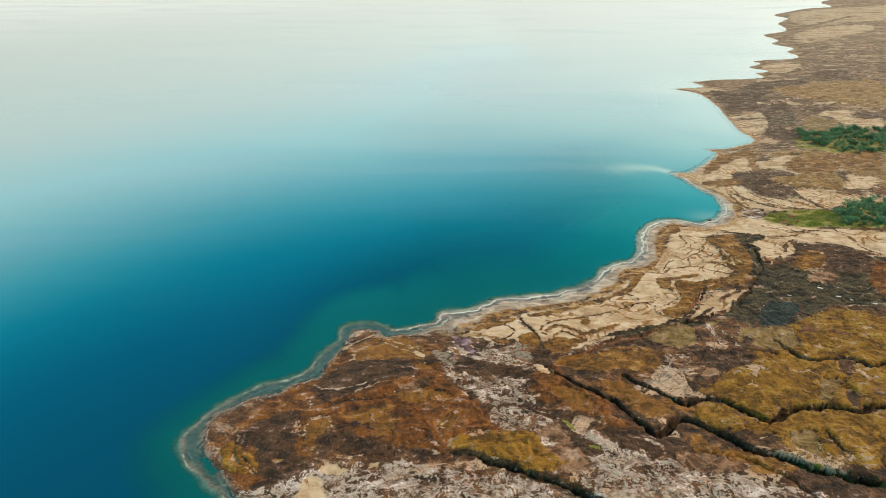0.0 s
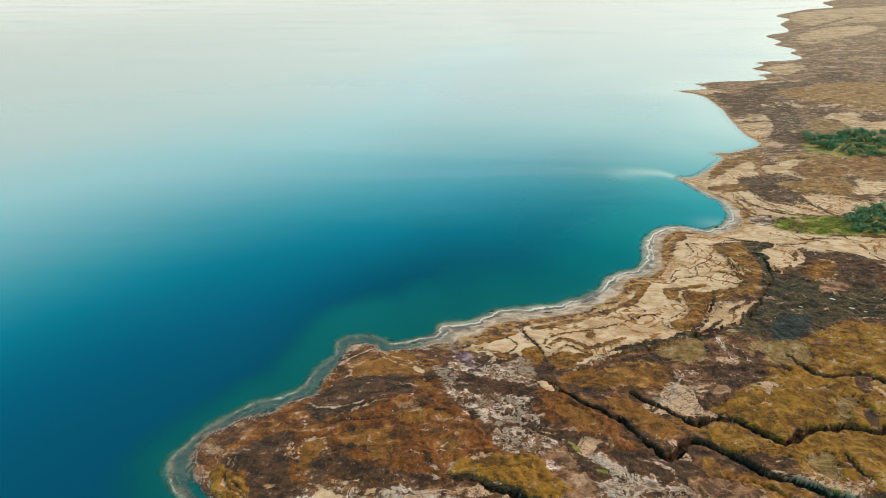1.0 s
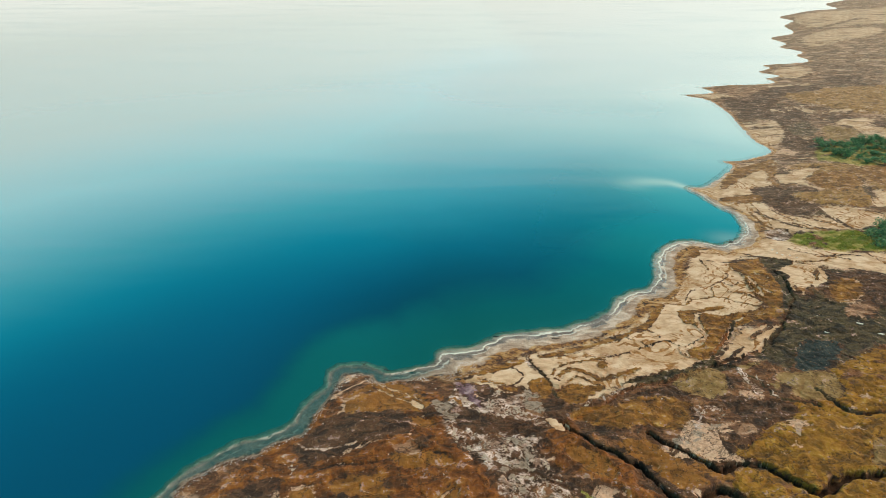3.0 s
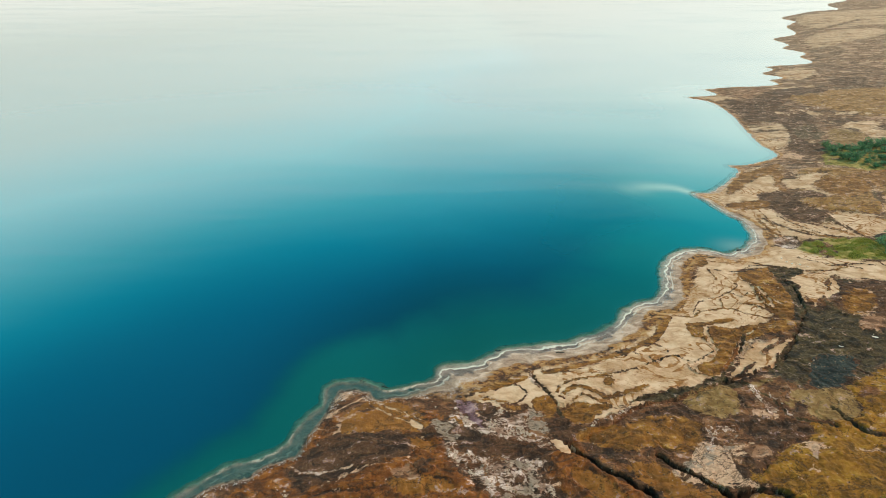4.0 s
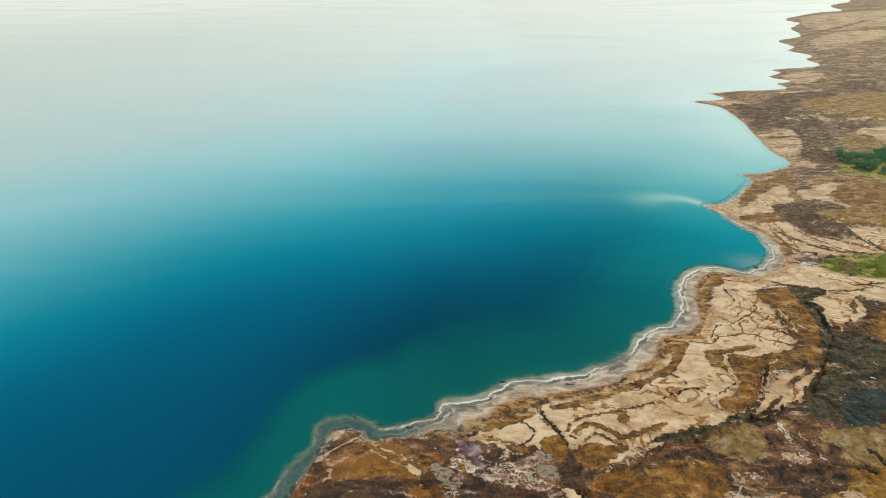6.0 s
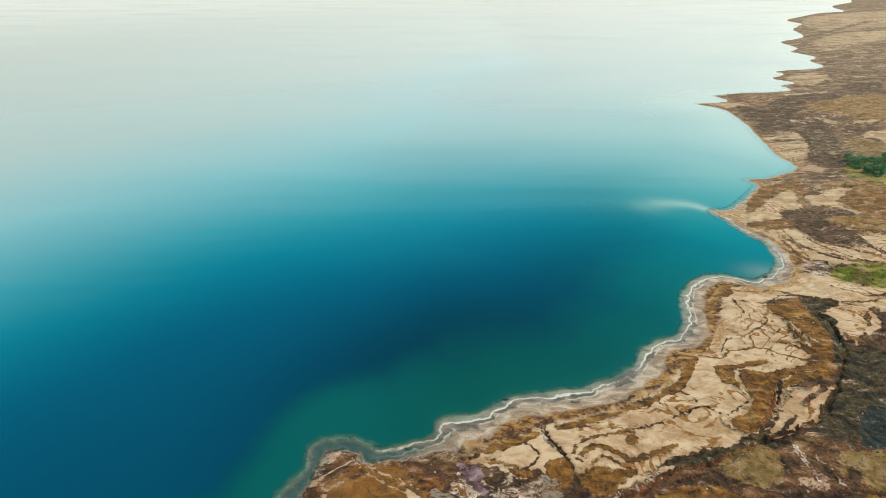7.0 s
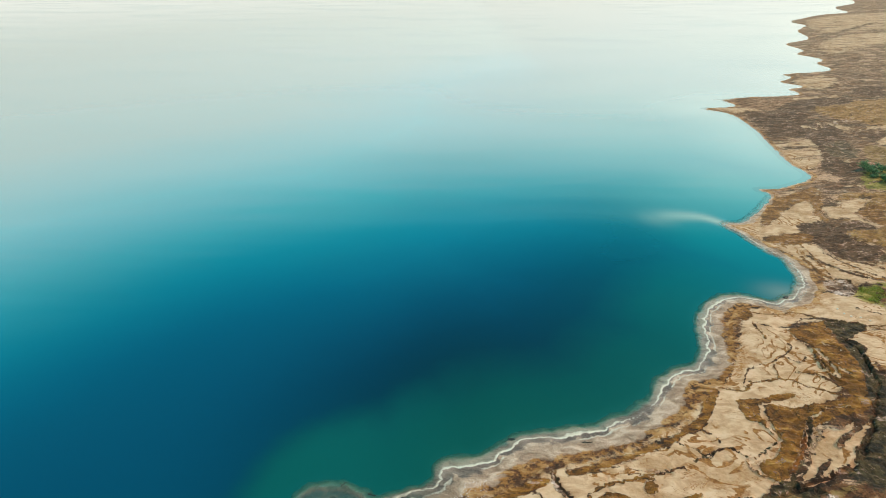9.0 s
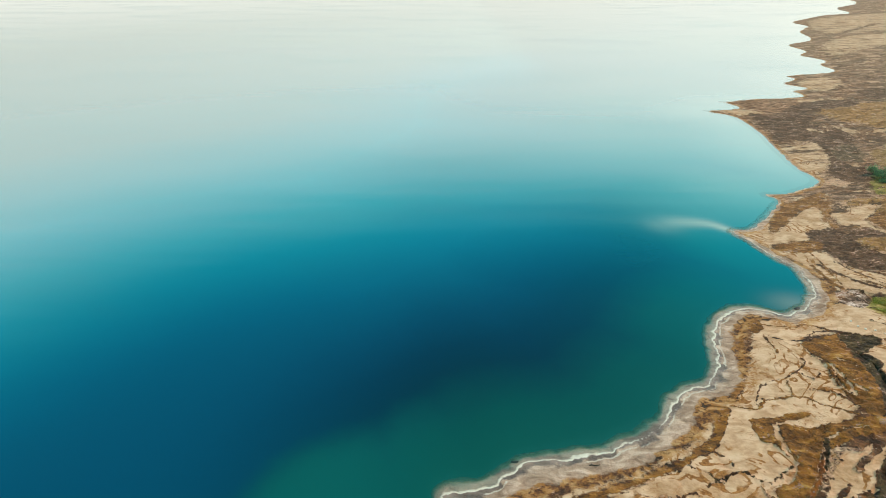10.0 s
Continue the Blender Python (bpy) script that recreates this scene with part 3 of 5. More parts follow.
streak("salt", 0.4, (73.8, 123.2), (74.3, 118.1), (74.4, 114.6))
patch("salt", 0.3, (55.8, 110.8), (58.1, 112.9), (61.6, 112.0), (57.4, 111.2), (56.1, 110.1), (54.4, 106.7), (52.9, 105.3))
patch("grey", 0.4, (52.1, 104.7), (53.8, 105.9), (58.1, 108.3), (59.5, 108.0), (56.0, 105.2), (54.0, 104.2))
patch("clay", 0.5, (62.1, 107.8), (65.0, 107.3), (62.9, 105.4), (60.4, 106.6))
# capes and flats to the north
patch("clay", 1.5, (197.1, 476.5), (214.6, 476.5), (246.2, 475.4), (252.7, 465.8), (230.5, 434.3), (214.5, 426.7), (205.5, 444.3), (196.9, 449.6))
streak("dark", 2, (216.9, 476.5), (233.9, 468.7), (254.4, 473.5))
patch("dark", 2, (199.5, 430.4), (208.6, 422.9), (221.3, 432.5), (242.8, 450.6), (242.9, 434.4), (229.3, 410.9), (213.7, 387.4), (201.2, 373.2),
      (187.9, 367.9), (189.7, 384.1), (194.4, 408.4))
patch("gold", 2, (242.9, 430.0), (276.3, 448.4), (317.4, 458.5), (341.3, 449.6), (284.9, 368.9), (276.4, 376.9), (264.7, 388.0), (250.7, 396.4),
      (240.2, 405.7))
patch("dark", 2, (251.3, 458.8), (286.5, 466.3), (280.5, 448.1), (243.7, 427.9), (233.0, 430.7))
patch("dark", 2, (201.7, 398.4), (221.4, 399.0), (231.9, 382.9), (223.1, 360.2), (201.6, 346.2), (196.2, 323.0), (196.0, 305.5), (186.9, 299.9),
      (180.1, 310.0), (192.0, 336.9), (197.5, 365.6))
patch("sand", 1.2, (185.5, 364.3), (200.1, 363.6), (198.1, 345.8), (188.3, 325.0), (178.4, 316.0), (173.9, 322.9), (174.8, 339.1))
streak("sand", 1.8, (215.1, 393.9), (216.0, 381.2), (227.4, 388.6))
streak("sand", 1.5, (225.4, 392.1), (235.2, 396.1), (241.1, 392.9))
streak("sand", 1.5, (231.3, 362.2), (232.7, 359.6), (234.5, 357.9))
patch("sand", 1.5, (239.9, 358.7), (248.5, 350.0), (252.0, 334.8), (238.2, 328.5), (235.0, 339.6))
patch("sand", 1.5, (235.7, 324.7), (252.0, 334.8), (263.8, 338.4), (243.4, 308.8), (235.1, 313.8), (228.6, 316.1))
patch("tan", 1.5, (221.5, 345.0), (232.9, 336.1), (227.6, 317.2), (206.7, 313.7))
patch("green", 1.5, (191.9, 300.8), (204.8, 310.2), (221.5, 307.3), (230.9, 312.4), (238.3, 301.4), (222.0, 277.9), (200.7, 274.3), (188.0,
      281.3), (183.2, 285.3))
streak("sand", 1.2, (187.6, 290.5), (191.7, 292.6), (194.7, 292.9))
patch("ochre", 1.2, (135.8, 272.3), (147.8, 280.2), (163.9, 289.7), (153.5, 274.4), (141.4, 266.3), (132.6, 258.6), (123.3, 249.4), (121.7,
      251.6))
patch("sand", 1, (134.5, 260.1), (146.0, 270.4), (150.9, 269.3), (143.4, 256.5), (134.3, 251.0), (125.7, 246.2))
patch("ochre", 1.5, (165.3, 260.9), (182.0, 266.6), (200.7, 274.3), (216.8, 277.5), (213.2, 265.6), (196.9, 242.1), (191.1, 247.3), (184.9,
      250.0), (166.8, 240.7), (160.7, 252.5))
patch("dark", 1, (132.8, 247.8), (144.4, 250.4), (144.2, 240.1), (138.3, 233.3), (146.0, 225.4), (146.5, 222.0), (139.4, 217.3), (132.6, 221.7),
      (130.8, 227.8), (130.7, 237.7))
patch("ochre", 0.8, (116.2, 238.4), (126.8, 240.2), (133.3, 238.0), (125.6, 231.8), (116.7, 233.6))
patch("gold", 1.2, (147.0, 240.7), (163.3, 239.4), (173.8, 232.3), (166.1, 223.7), (153.6, 226.3), (146.4, 230.5))
patch("sand", 0.8, (152.6, 264.5), (168.7, 266.8), (175.2, 271.0), (161.1, 257.9), (148.8, 251.6), (150.8, 258.1))
patch("sand", 0.8, (177.0, 235.3), (187.7, 238.4), (186.6, 231.4), (179.9, 225.0), (170.8, 223.7))
patch("sand", 0.8, (150.7, 225.2), (157.6, 221.1), (164.4, 213.5), (168.6, 209.6), (157.7, 206.6), (149.7, 204.2), (148.6, 213.4))
streak("dark", 0.8, (149.3, 214.6), (148.7, 206.1), (151.9, 200.9))
streak("dark", 0.8, (132.6, 221.7), (139.9, 214.0), (145.9, 208.8))
streak("dark", 0.6, (129.5, 225.0), (133.3, 214.0), (139.1, 204.7))
streak("dark", 1.5, (183.3, 247.3), (177.6, 236.9), (177.1, 233.5))
streak("dark", 1.3, (185.0, 258.4), (184.4, 254.1), (184.4, 251.1))
streak("mud", 0.6, (117.9, 207.4), (124.7, 207.9), (126.9, 205.6))
patch("salt", 0.5, (117.2, 203.6), (123.3, 205.1), (123.7, 199.5), (119.3, 197.1))
streak("ochre", 0.6, (124.7, 235.2), (125.2, 225.8), (123.0, 211.3))
streak("ochre", 0.8, (130.4, 212.8), (134.6, 208.0), (138.5, 203.5))
# gully floors; the dark and mud strips put shade into the colour
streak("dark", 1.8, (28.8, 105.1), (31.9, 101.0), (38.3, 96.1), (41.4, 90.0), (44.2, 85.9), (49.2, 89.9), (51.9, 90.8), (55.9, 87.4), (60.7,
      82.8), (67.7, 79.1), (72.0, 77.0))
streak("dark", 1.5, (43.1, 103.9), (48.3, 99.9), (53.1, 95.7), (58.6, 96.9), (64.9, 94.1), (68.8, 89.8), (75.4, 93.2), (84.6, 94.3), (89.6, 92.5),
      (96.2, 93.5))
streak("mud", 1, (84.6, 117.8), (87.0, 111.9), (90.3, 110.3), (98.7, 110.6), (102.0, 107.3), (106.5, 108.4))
streak("green", 1.2, (72.3, 77.6), (74.4, 75.7), (77.9, 74.6), (81.8, 72.8), (87.5, 70.6))

# ---------------------------------------------------------------- arithmetic
def grad_noise(x, y, seed):
    xi, yi = np.floor(x).astype(np.int64), np.floor(y).astype(np.int64)
    fx, fy = x - xi, y - yi

    def corner(ix, iy, dx, dy):
        h = (ix * 374761393 + iy * 668265263 + seed * 974634541) & 0xFFFFFFFF
        h = ((h ^ (h >> 13)) * 1274126177) & 0xFFFFFFFF
        a = ((h ^ (h >> 16)) & 0xFFFF) * (2 * math.pi / 65536)
        return np.cos(a) * dx + np.sin(a) * dy
    u, v = fx * fx * fx * (fx * (fx * 6 - 15) + 10), fy * fy * fy * (fy * (fy * 6 - 15) + 10)
    a = corner(xi, yi, fx, fy) * (1 - u) + corner(xi + 1, yi, fx - 1, fy) * u
    b = corner(xi, yi + 1, fx, fy - 1) * (1 - u) + corner(xi + 1, yi + 1, fx - 1, fy - 1) * u
    return (a * (1 - v) + b * v) * 1.5


def fbm(x, y, size, octaves, seed, gain=0.5):
    total, amp = 0, 1.0
    for k in range(octaves):
        total = total + amp * grad_noise(x / size + 17.3 * k, y / size - 9.1 * k, seed + k)
        size, amp = size * 0.48, amp * gain
    return total


def spline(points, steps):
    p = np.array(points, float)
    p = np.vstack([2 * p[0] - p[1], p, 2 * p[-1] - p[-2]])
    out = []
    for i in range(1, len(p) - 2):
        for s in np.arange(steps) / steps:
            a, b, c, d = p[i - 1], p[i], p[i + 1], p[i + 2]
            out.append(0.5 * (2 * b + (c - a) * s + (2 * a - 5 * b + 4 * c - d) * s * s + (3 * b - a - 3 * c + d) * s ** 3))
    return np.array(out + [p[-2]])


def smooth(a, b, x):
    t = np.clip((x - a) / (b - a), 0, 1)
    return t * t * (3 - 2 * t)


def line_distance(x, y, pts):
    """Distance to a polyline, and how far along it (0 to 1)."""
    best, along = np.full(x.shape, 1e9), np.zeros(x.shape)
    n = len(pts) - 1
    for i in range(n):
        ax, ay = pts[i]
        dx, dy = pts[i + 1] - pts[i]
        s = np.clip(((x - ax) * dx + (y - ay) * dy) / (dx * dx + dy * dy + 1e-9), 0, 1)
        d = (x - ax - s * dx) ** 2 + (y - ay - s * dy) ** 2
        near = d < best
        best, along = np.where(near, d, best), np.where(near, (i + s) / n, along)
    return np.sqrt(best), along


def inside(x, y, pts):
    odd = np.zeros(x.shape, bool)
    for (ax, ay), (bx, by) in zip(pts, np.roll(pts, -1, axis=0)):
        if ay != by:
            odd ^= ((ay > y) != (by > y)) & (x < (bx - ax) * (y - ay) / (by - ay) + ax)
    return odd


COAST = np.vstack([spline(SHORE_BEHIND + SHORE_NEAR + SHORE_BAY[:1], 6)[:-1], spline(SHORE_BAY, 6)[:-1], spline(SHORE_FAR, 5)])
LAND = np.vstack([COAST, [(4800, 4800), (6000, 4800), (6000, -4800), (-200, -4800)]])


def shore_distance(x, y):
    """Distance inland from the water's edge, negative at sea."""
    d = np.empty(x.shape)
    flat_x, flat_y, flat = x.ravel(), y.ravel(), d.ravel()
    coarse, _ = line_distance(flat_x, flat_y, COAST[::12])
    far = coarse > 260
    flat[far] = coarse[far]
    flat[~far] = line_distance(flat_x[~far], flat_y[~far], COAST)[0]
    flat = np.where(inside(flat_x, flat_y, LAND), flat, -flat)
    return flat.reshape(x.shape)


KINDS = ("sand", "mud", "rust", "ochre", "gold", "salt", "clay", "dark", "green", "pool", "amber", "tan", "grey", "lilac")


def kinds_of_ground(x, y):
    """How far each point belongs to each kind of ground: 0.5 on an outline, 1 well inside; later patches lie over earlier ones."""
    f = {k: np.zeros(x.shape) for k in KINDS}
    for kind, soft, wide, points in PATCHES:
        pts = np.array(points, float)
        if len(points) > 2:
            pts = spline(points, 4) if wide else spline([*points, *points[:3]], 4)[4:4 * len(points) + 4]
        reach = 2 * soft + wide
        lo, hi = pts.min(0) - reach, pts.max(0) + reach
        pick = (x > lo[0]) & (x < hi[0]) & (y > lo[1]) & (y < hi[1])
        if not pick.any():
            continue
        px, py = x[pick], y[pick]
        if wide:
            sd = wide / 2 - line_distance(px, py, pts)[0]
        else:
            d = line_distance(px, py, np.vstack([pts, pts[:1]]))[0]
            sd = np.where(inside(px, py, pts), d, -d)
        w = np.clip(0.5 + sd / (2 * soft), 0, 1)
        for k in KINDS:
            f[k][pick] = np.maximum(f[k][pick], w) if k == kind else f[k][pick] * (1 - w)
    return f


def relief(x, y):
    """Height of the ground and the fields that its material reads."""
    big = fbm(x, y, 40, 3, 11)
    wx, wy = x + 2.2 * fbm(x, y, 14, 4, 21), y + 2.2 * fbm(x, y, 14, 4, 31)
    near = 1 - 0.9 * smooth(165, 300, y)
    d = shore_distance(x, y) + 0.7 * fbm(x, y, 5, 4, 41) + 0.6 * near * smooth(15, 55, x)
    upshore = smooth(165, 235, y)
    small = 0.3 + 2.8 * smooth(185, 500, y)
    f = kinds_of_ground(x + small * 0.9 * fbm(x, y, 5, 4, 21) + 0.42 * fbm(x, y, 1.6, 3, 23, 0.7),
                        y + small * 0.9 * fbm(x, y, 5, 4, 31) + 0.42 * fbm(x, y, 1.6, 3, 33, 0.7))
    west = 1 - smooth(-12, 6, x)
    shelf = 1.9 + 0.5 * west + (0.9 + 0.6 * west) * grad_noise(x / 9, y / 9, 51)
    shelf = shelf * (1 - 0.55 * upshore)           # width of the wet shelf behind the salt rim
    sea = -(0.10 + 0.32 * west) * np.clip(-d, 0, 1.8) - 0.38 * np.clip(-d - 1.8, 0, 5) - 0.16 * np.clip(-d - 7, 0, 60)
    rim = (0.14 + 0.14 * west) * (1 - 0.8 * upshore) * np.exp(-((d - 0.3) / (0.5 - 0.15 * west)) ** 2)
    beach = smooth(0, 5 - 3 * west, d - shelf)
    land = np.where(d > 0, (-0.08 - 0.37 * west + 0.14 * upshore) * (1 - beach) + 0.25 * beach + 3.0 * (1 - np.exp(-np.maximum(d - shelf - 4, 0) / 30)), sea) + rim
    up = smooth(4, 26, d)
    rolling = 0.7 * big + 0.42 * fbm(x, y, 9, 5, 61, 0.55)
    rough = 0.10 * fbm(x, y, 1.7, 4, 71, 0.6)
    calm = 1 - 0.75 * smooth(0.45, 0.75, f["sand"])
    z = land + up * (rolling * calm + rough * (0.25 + 0.75 * calm))
    # mounds
    z = z + 0.5 * smooth(0.4, 1.0, f["rust"]) * up + 0.6 * smooth(0.4, 1.0, f["gold"]) * (0.6 + 0.8 * np.abs(fbm(x, y, 18, 3, 81)))
    z = z - 0.35 * smooth(0.45, 0.9, np.maximum(f["mud"], f["pool"]))
    # low scarps where harder layers come out
    bed = 3.2 * fbm(x, y, 22, 4, 171) + 0.08 * z
    stair = np.floor(bed) + smooth(0.0, 0.16, bed - np.floor(bed))
    z = z + 0.38 * up * calm * (stair - bed)
    bed = 4.0 * fbm(wx, wy, 8, 4, 181)
    stair = np.floor(bed) + smooth(0.0, 0.25, bed - np.floor(bed))
    z = z + 0.12 * up * calm * (stair - bed)
    # small erosion ribs on the mounds
    rib = np.abs(fbm(wx, wy, 2.4, 3, 91))
    z = z + (0.36 * smooth(0.4, 0.8, f["rust"]) + 0.30 * smooth(0.4, 0.8, f["gold"])) * (rib - 0.3)
    # thin branching cracks
    vein = np.abs(fbm(wx * 0.8 + 50, wy, 16, 4, 101))
    crack = (1 - smooth(0.0, 0.035, vein)) * smooth(6, 14, d) * smooth(-0.1, 0.3, grad_noise(x / 25, y / 25, 111))
    z = z - 0.28 * crack
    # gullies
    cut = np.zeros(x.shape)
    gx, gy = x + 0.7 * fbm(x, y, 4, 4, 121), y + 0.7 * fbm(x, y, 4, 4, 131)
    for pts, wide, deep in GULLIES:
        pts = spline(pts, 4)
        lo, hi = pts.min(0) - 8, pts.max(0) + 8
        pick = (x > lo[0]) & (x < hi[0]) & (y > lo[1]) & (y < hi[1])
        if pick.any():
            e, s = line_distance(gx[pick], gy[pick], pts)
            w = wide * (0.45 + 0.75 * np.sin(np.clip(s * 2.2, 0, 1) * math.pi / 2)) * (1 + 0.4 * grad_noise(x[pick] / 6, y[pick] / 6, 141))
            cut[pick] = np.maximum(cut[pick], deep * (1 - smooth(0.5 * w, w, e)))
    # mask of the deep cuts, where the material puts shade into the colour
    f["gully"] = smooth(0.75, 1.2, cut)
    z = z - np.minimum(cut, np.maximum(z - 0.25, 0))
    f["inland"] = d
    f["shelf"] = (d - shelf) * (1 + 1.6 * west + 0.9 * upshore)
    f["rim"] = near * (0.75 - 0.2 * west + 0.7 * grad_noise(x / 12, y / 12, 151))
    return z, f


def steps_between(a, b, size, growth_before, growth_after, lo, hi):
    """Coordinates: even steps from a to b, growing away from them out to lo and hi."""
    mid = list(np.arange(a, b, size))
    s, p, after = size, b, []
    while p < hi:
        after.append(p)
        s *= growth_after
        p += s
    s, p, before = size, a, []
    while p > lo:
        s *= growth_before
        p -= s
        before.append(p)
    return np.array(before[::-1] + mid + after + [hi])


def sheet(name, xs, ys, z, fields, material):
    ny, nx = z.shape
    gx, gy = np.meshgrid(xs, ys)
    mesh = bpy.data.meshes.new(name)
    n, q = nx * ny, (nx - 1) * (ny - 1)
    i = (np.arange(ny - 1)[:, None] * nx + np.arange(nx - 1)[None, :]).ravel()
    quads = np.stack([i, i + 1, i + 1 + nx, i + nx], 1).astype(np.int32)
    mesh.vertices.add(n)
    mesh.vertices.foreach_set("co", np.stack([gx, gy, z], -1).astype(np.float32).ravel())
    mesh.loops.add(4 * q)
    mesh.loops.foreach_set("vertex_index", quads.ravel())
    mesh.polygons.add(q)
    mesh.polygons.foreach_set("loop_start", np.arange(0, 4 * q, 4, dtype=np.int32))
    mesh.polygons.foreach_set("use_smooth", np.ones(q, bool))
    mesh.update(calc_edges=True)
    for key, values in fields.items():
        mesh.attributes.new(key, "FLOAT", "POINT").data.foreach_set("value", values.astype(np.float32).ravel())
    mesh.materials.append(material)
    return new(name, mesh)


# ---------------------------------------------------------------- materials
class Nodes:
    """A short way to write node trees."""

    def __init__(self, name):
        self.mat = bpy.data.materials.new(name)
        self.mat.use_nodes = True
        self.t = self.mat.node_tree
        self.t.nodes.clear()
        self.out = self.t.nodes.new("ShaderNodeOutputMaterial")
        self.bsdf = self.t.nodes.new("ShaderNodeBsdfPrincipled")
        self.t.links.new(self.bsdf.outputs[0], self.out.inputs[0])
        self.pos = self.t.nodes.new("ShaderNodeNewGeometry").outputs["Position"]

    def put(self, value, socket):
        if isinstance(value, bpy.types.NodeSocket):
            self.t.links.new(value, socket)
        elif isinstance(value, tuple) and len(value) == 3 and socket.type == "RGBA":
            socket.default_value = (*value, 1)
        else:
            socket.default_value = value

    def set(self, key, value):
        self.put(value, self.bsdf.inputs[key])

    def math(self, op, a, b=0.0, c=0.0, clamp=False):
        n = self.t.nodes.new("ShaderNodeMath")
        n.operation, n.use_clamp = op, clamp
        for k, v in enumerate((a, b, c)):
            self.put(v, n.inputs[k])
        return n.outputs[0]

    def field(self, key):
        n = self.t.nodes.new("ShaderNodeAttribute")
        n.attribute_name = key
        return n.outputs["Fac"]

    def noise(self, size, detail=6, rough=0.6, warp=0.0, vector=None, stretch=None):
        v = vector or self.pos
        if stretch:
            m = self.t.nodes.new("ShaderNodeMapping")
            self.put(v, m.inputs[0])
            m.inputs["Scale"].default_value = stretch
            v = m.outputs[0]
        n = self.t.nodes.new("ShaderNodeTexNoise")
        self.put(v, n.inputs["Vector"])
        for key, value in (("Scale", 1 / size), ("Detail", detail), ("Roughness", rough), ("Distortion", warp)):
            self.put(value, n.inputs[key])
        return n.outputs["Fac"]

    def axis(self, key):
        n = self.t.nodes.new("ShaderNodeSeparateXYZ")
        self.put(self.pos, n.inputs[0])
        return n.outputs[key]

    def steep(self, x, k):
        """Noise with its contrast raised about the middle."""
        return self.math("MULTIPLY_ADD", self.math("SUBTRACT", x, 0.5), k, 0.5, clamp=True)

    def step(self, x, a, b, lo=0.0, hi=1.0):
        n = self.t.nodes.new("ShaderNodeMapRange")
        n.interpolation_type = "SMOOTHSTEP"
        for k, v in enumerate((x, a, b, lo, hi)):
            self.put(v, n.inputs[k])
        return n.outputs[0]

    def mix(self, fac, a, b, blend="MIX"):
        n = self.t.nodes.new("ShaderNodeMix")
        n.data_type, n.blend_type = "RGBA", blend
        self.put(fac, n.inputs[0])
        self.put(a, n.inputs[6])
        self.put(b, n.inputs[7])
        return n.outputs[2]

    def ramp(self, fac, stops):
        n = self.t.nodes.new("ShaderNodeValToRGB")
        e = n.color_ramp.elements
        while len(e) < len(stops):
            e.new(0.5)
        for k, (p, c) in enumerate(stops):
            e[k].position, e[k].color = p, (*c, 1)
        self.put(fac, n.inputs[0])
        return n.outputs[0]

    def bands(self, fac, stops, soft=0.10):
        """A ramp whose colours lie side by side with short transitions."""
        out = []
        for (p, c), (q, _) in zip(stops, [*stops[1:], (1.1, None)]):
            out += [(p, c), (max(q - soft, p), c)]
        return self.ramp(fac, out[:-1])

    def bump(self, height, strength, distance):
        n = self.t.nodes.new("ShaderNodeBump")
        self.put(height, n.inputs["Height"])
        n.inputs["Strength"].default_value, n.inputs["Distance"].default_value = strength, distance
        self.t.links.new(n.outputs[0], self.bsdf.inputs["Normal"])


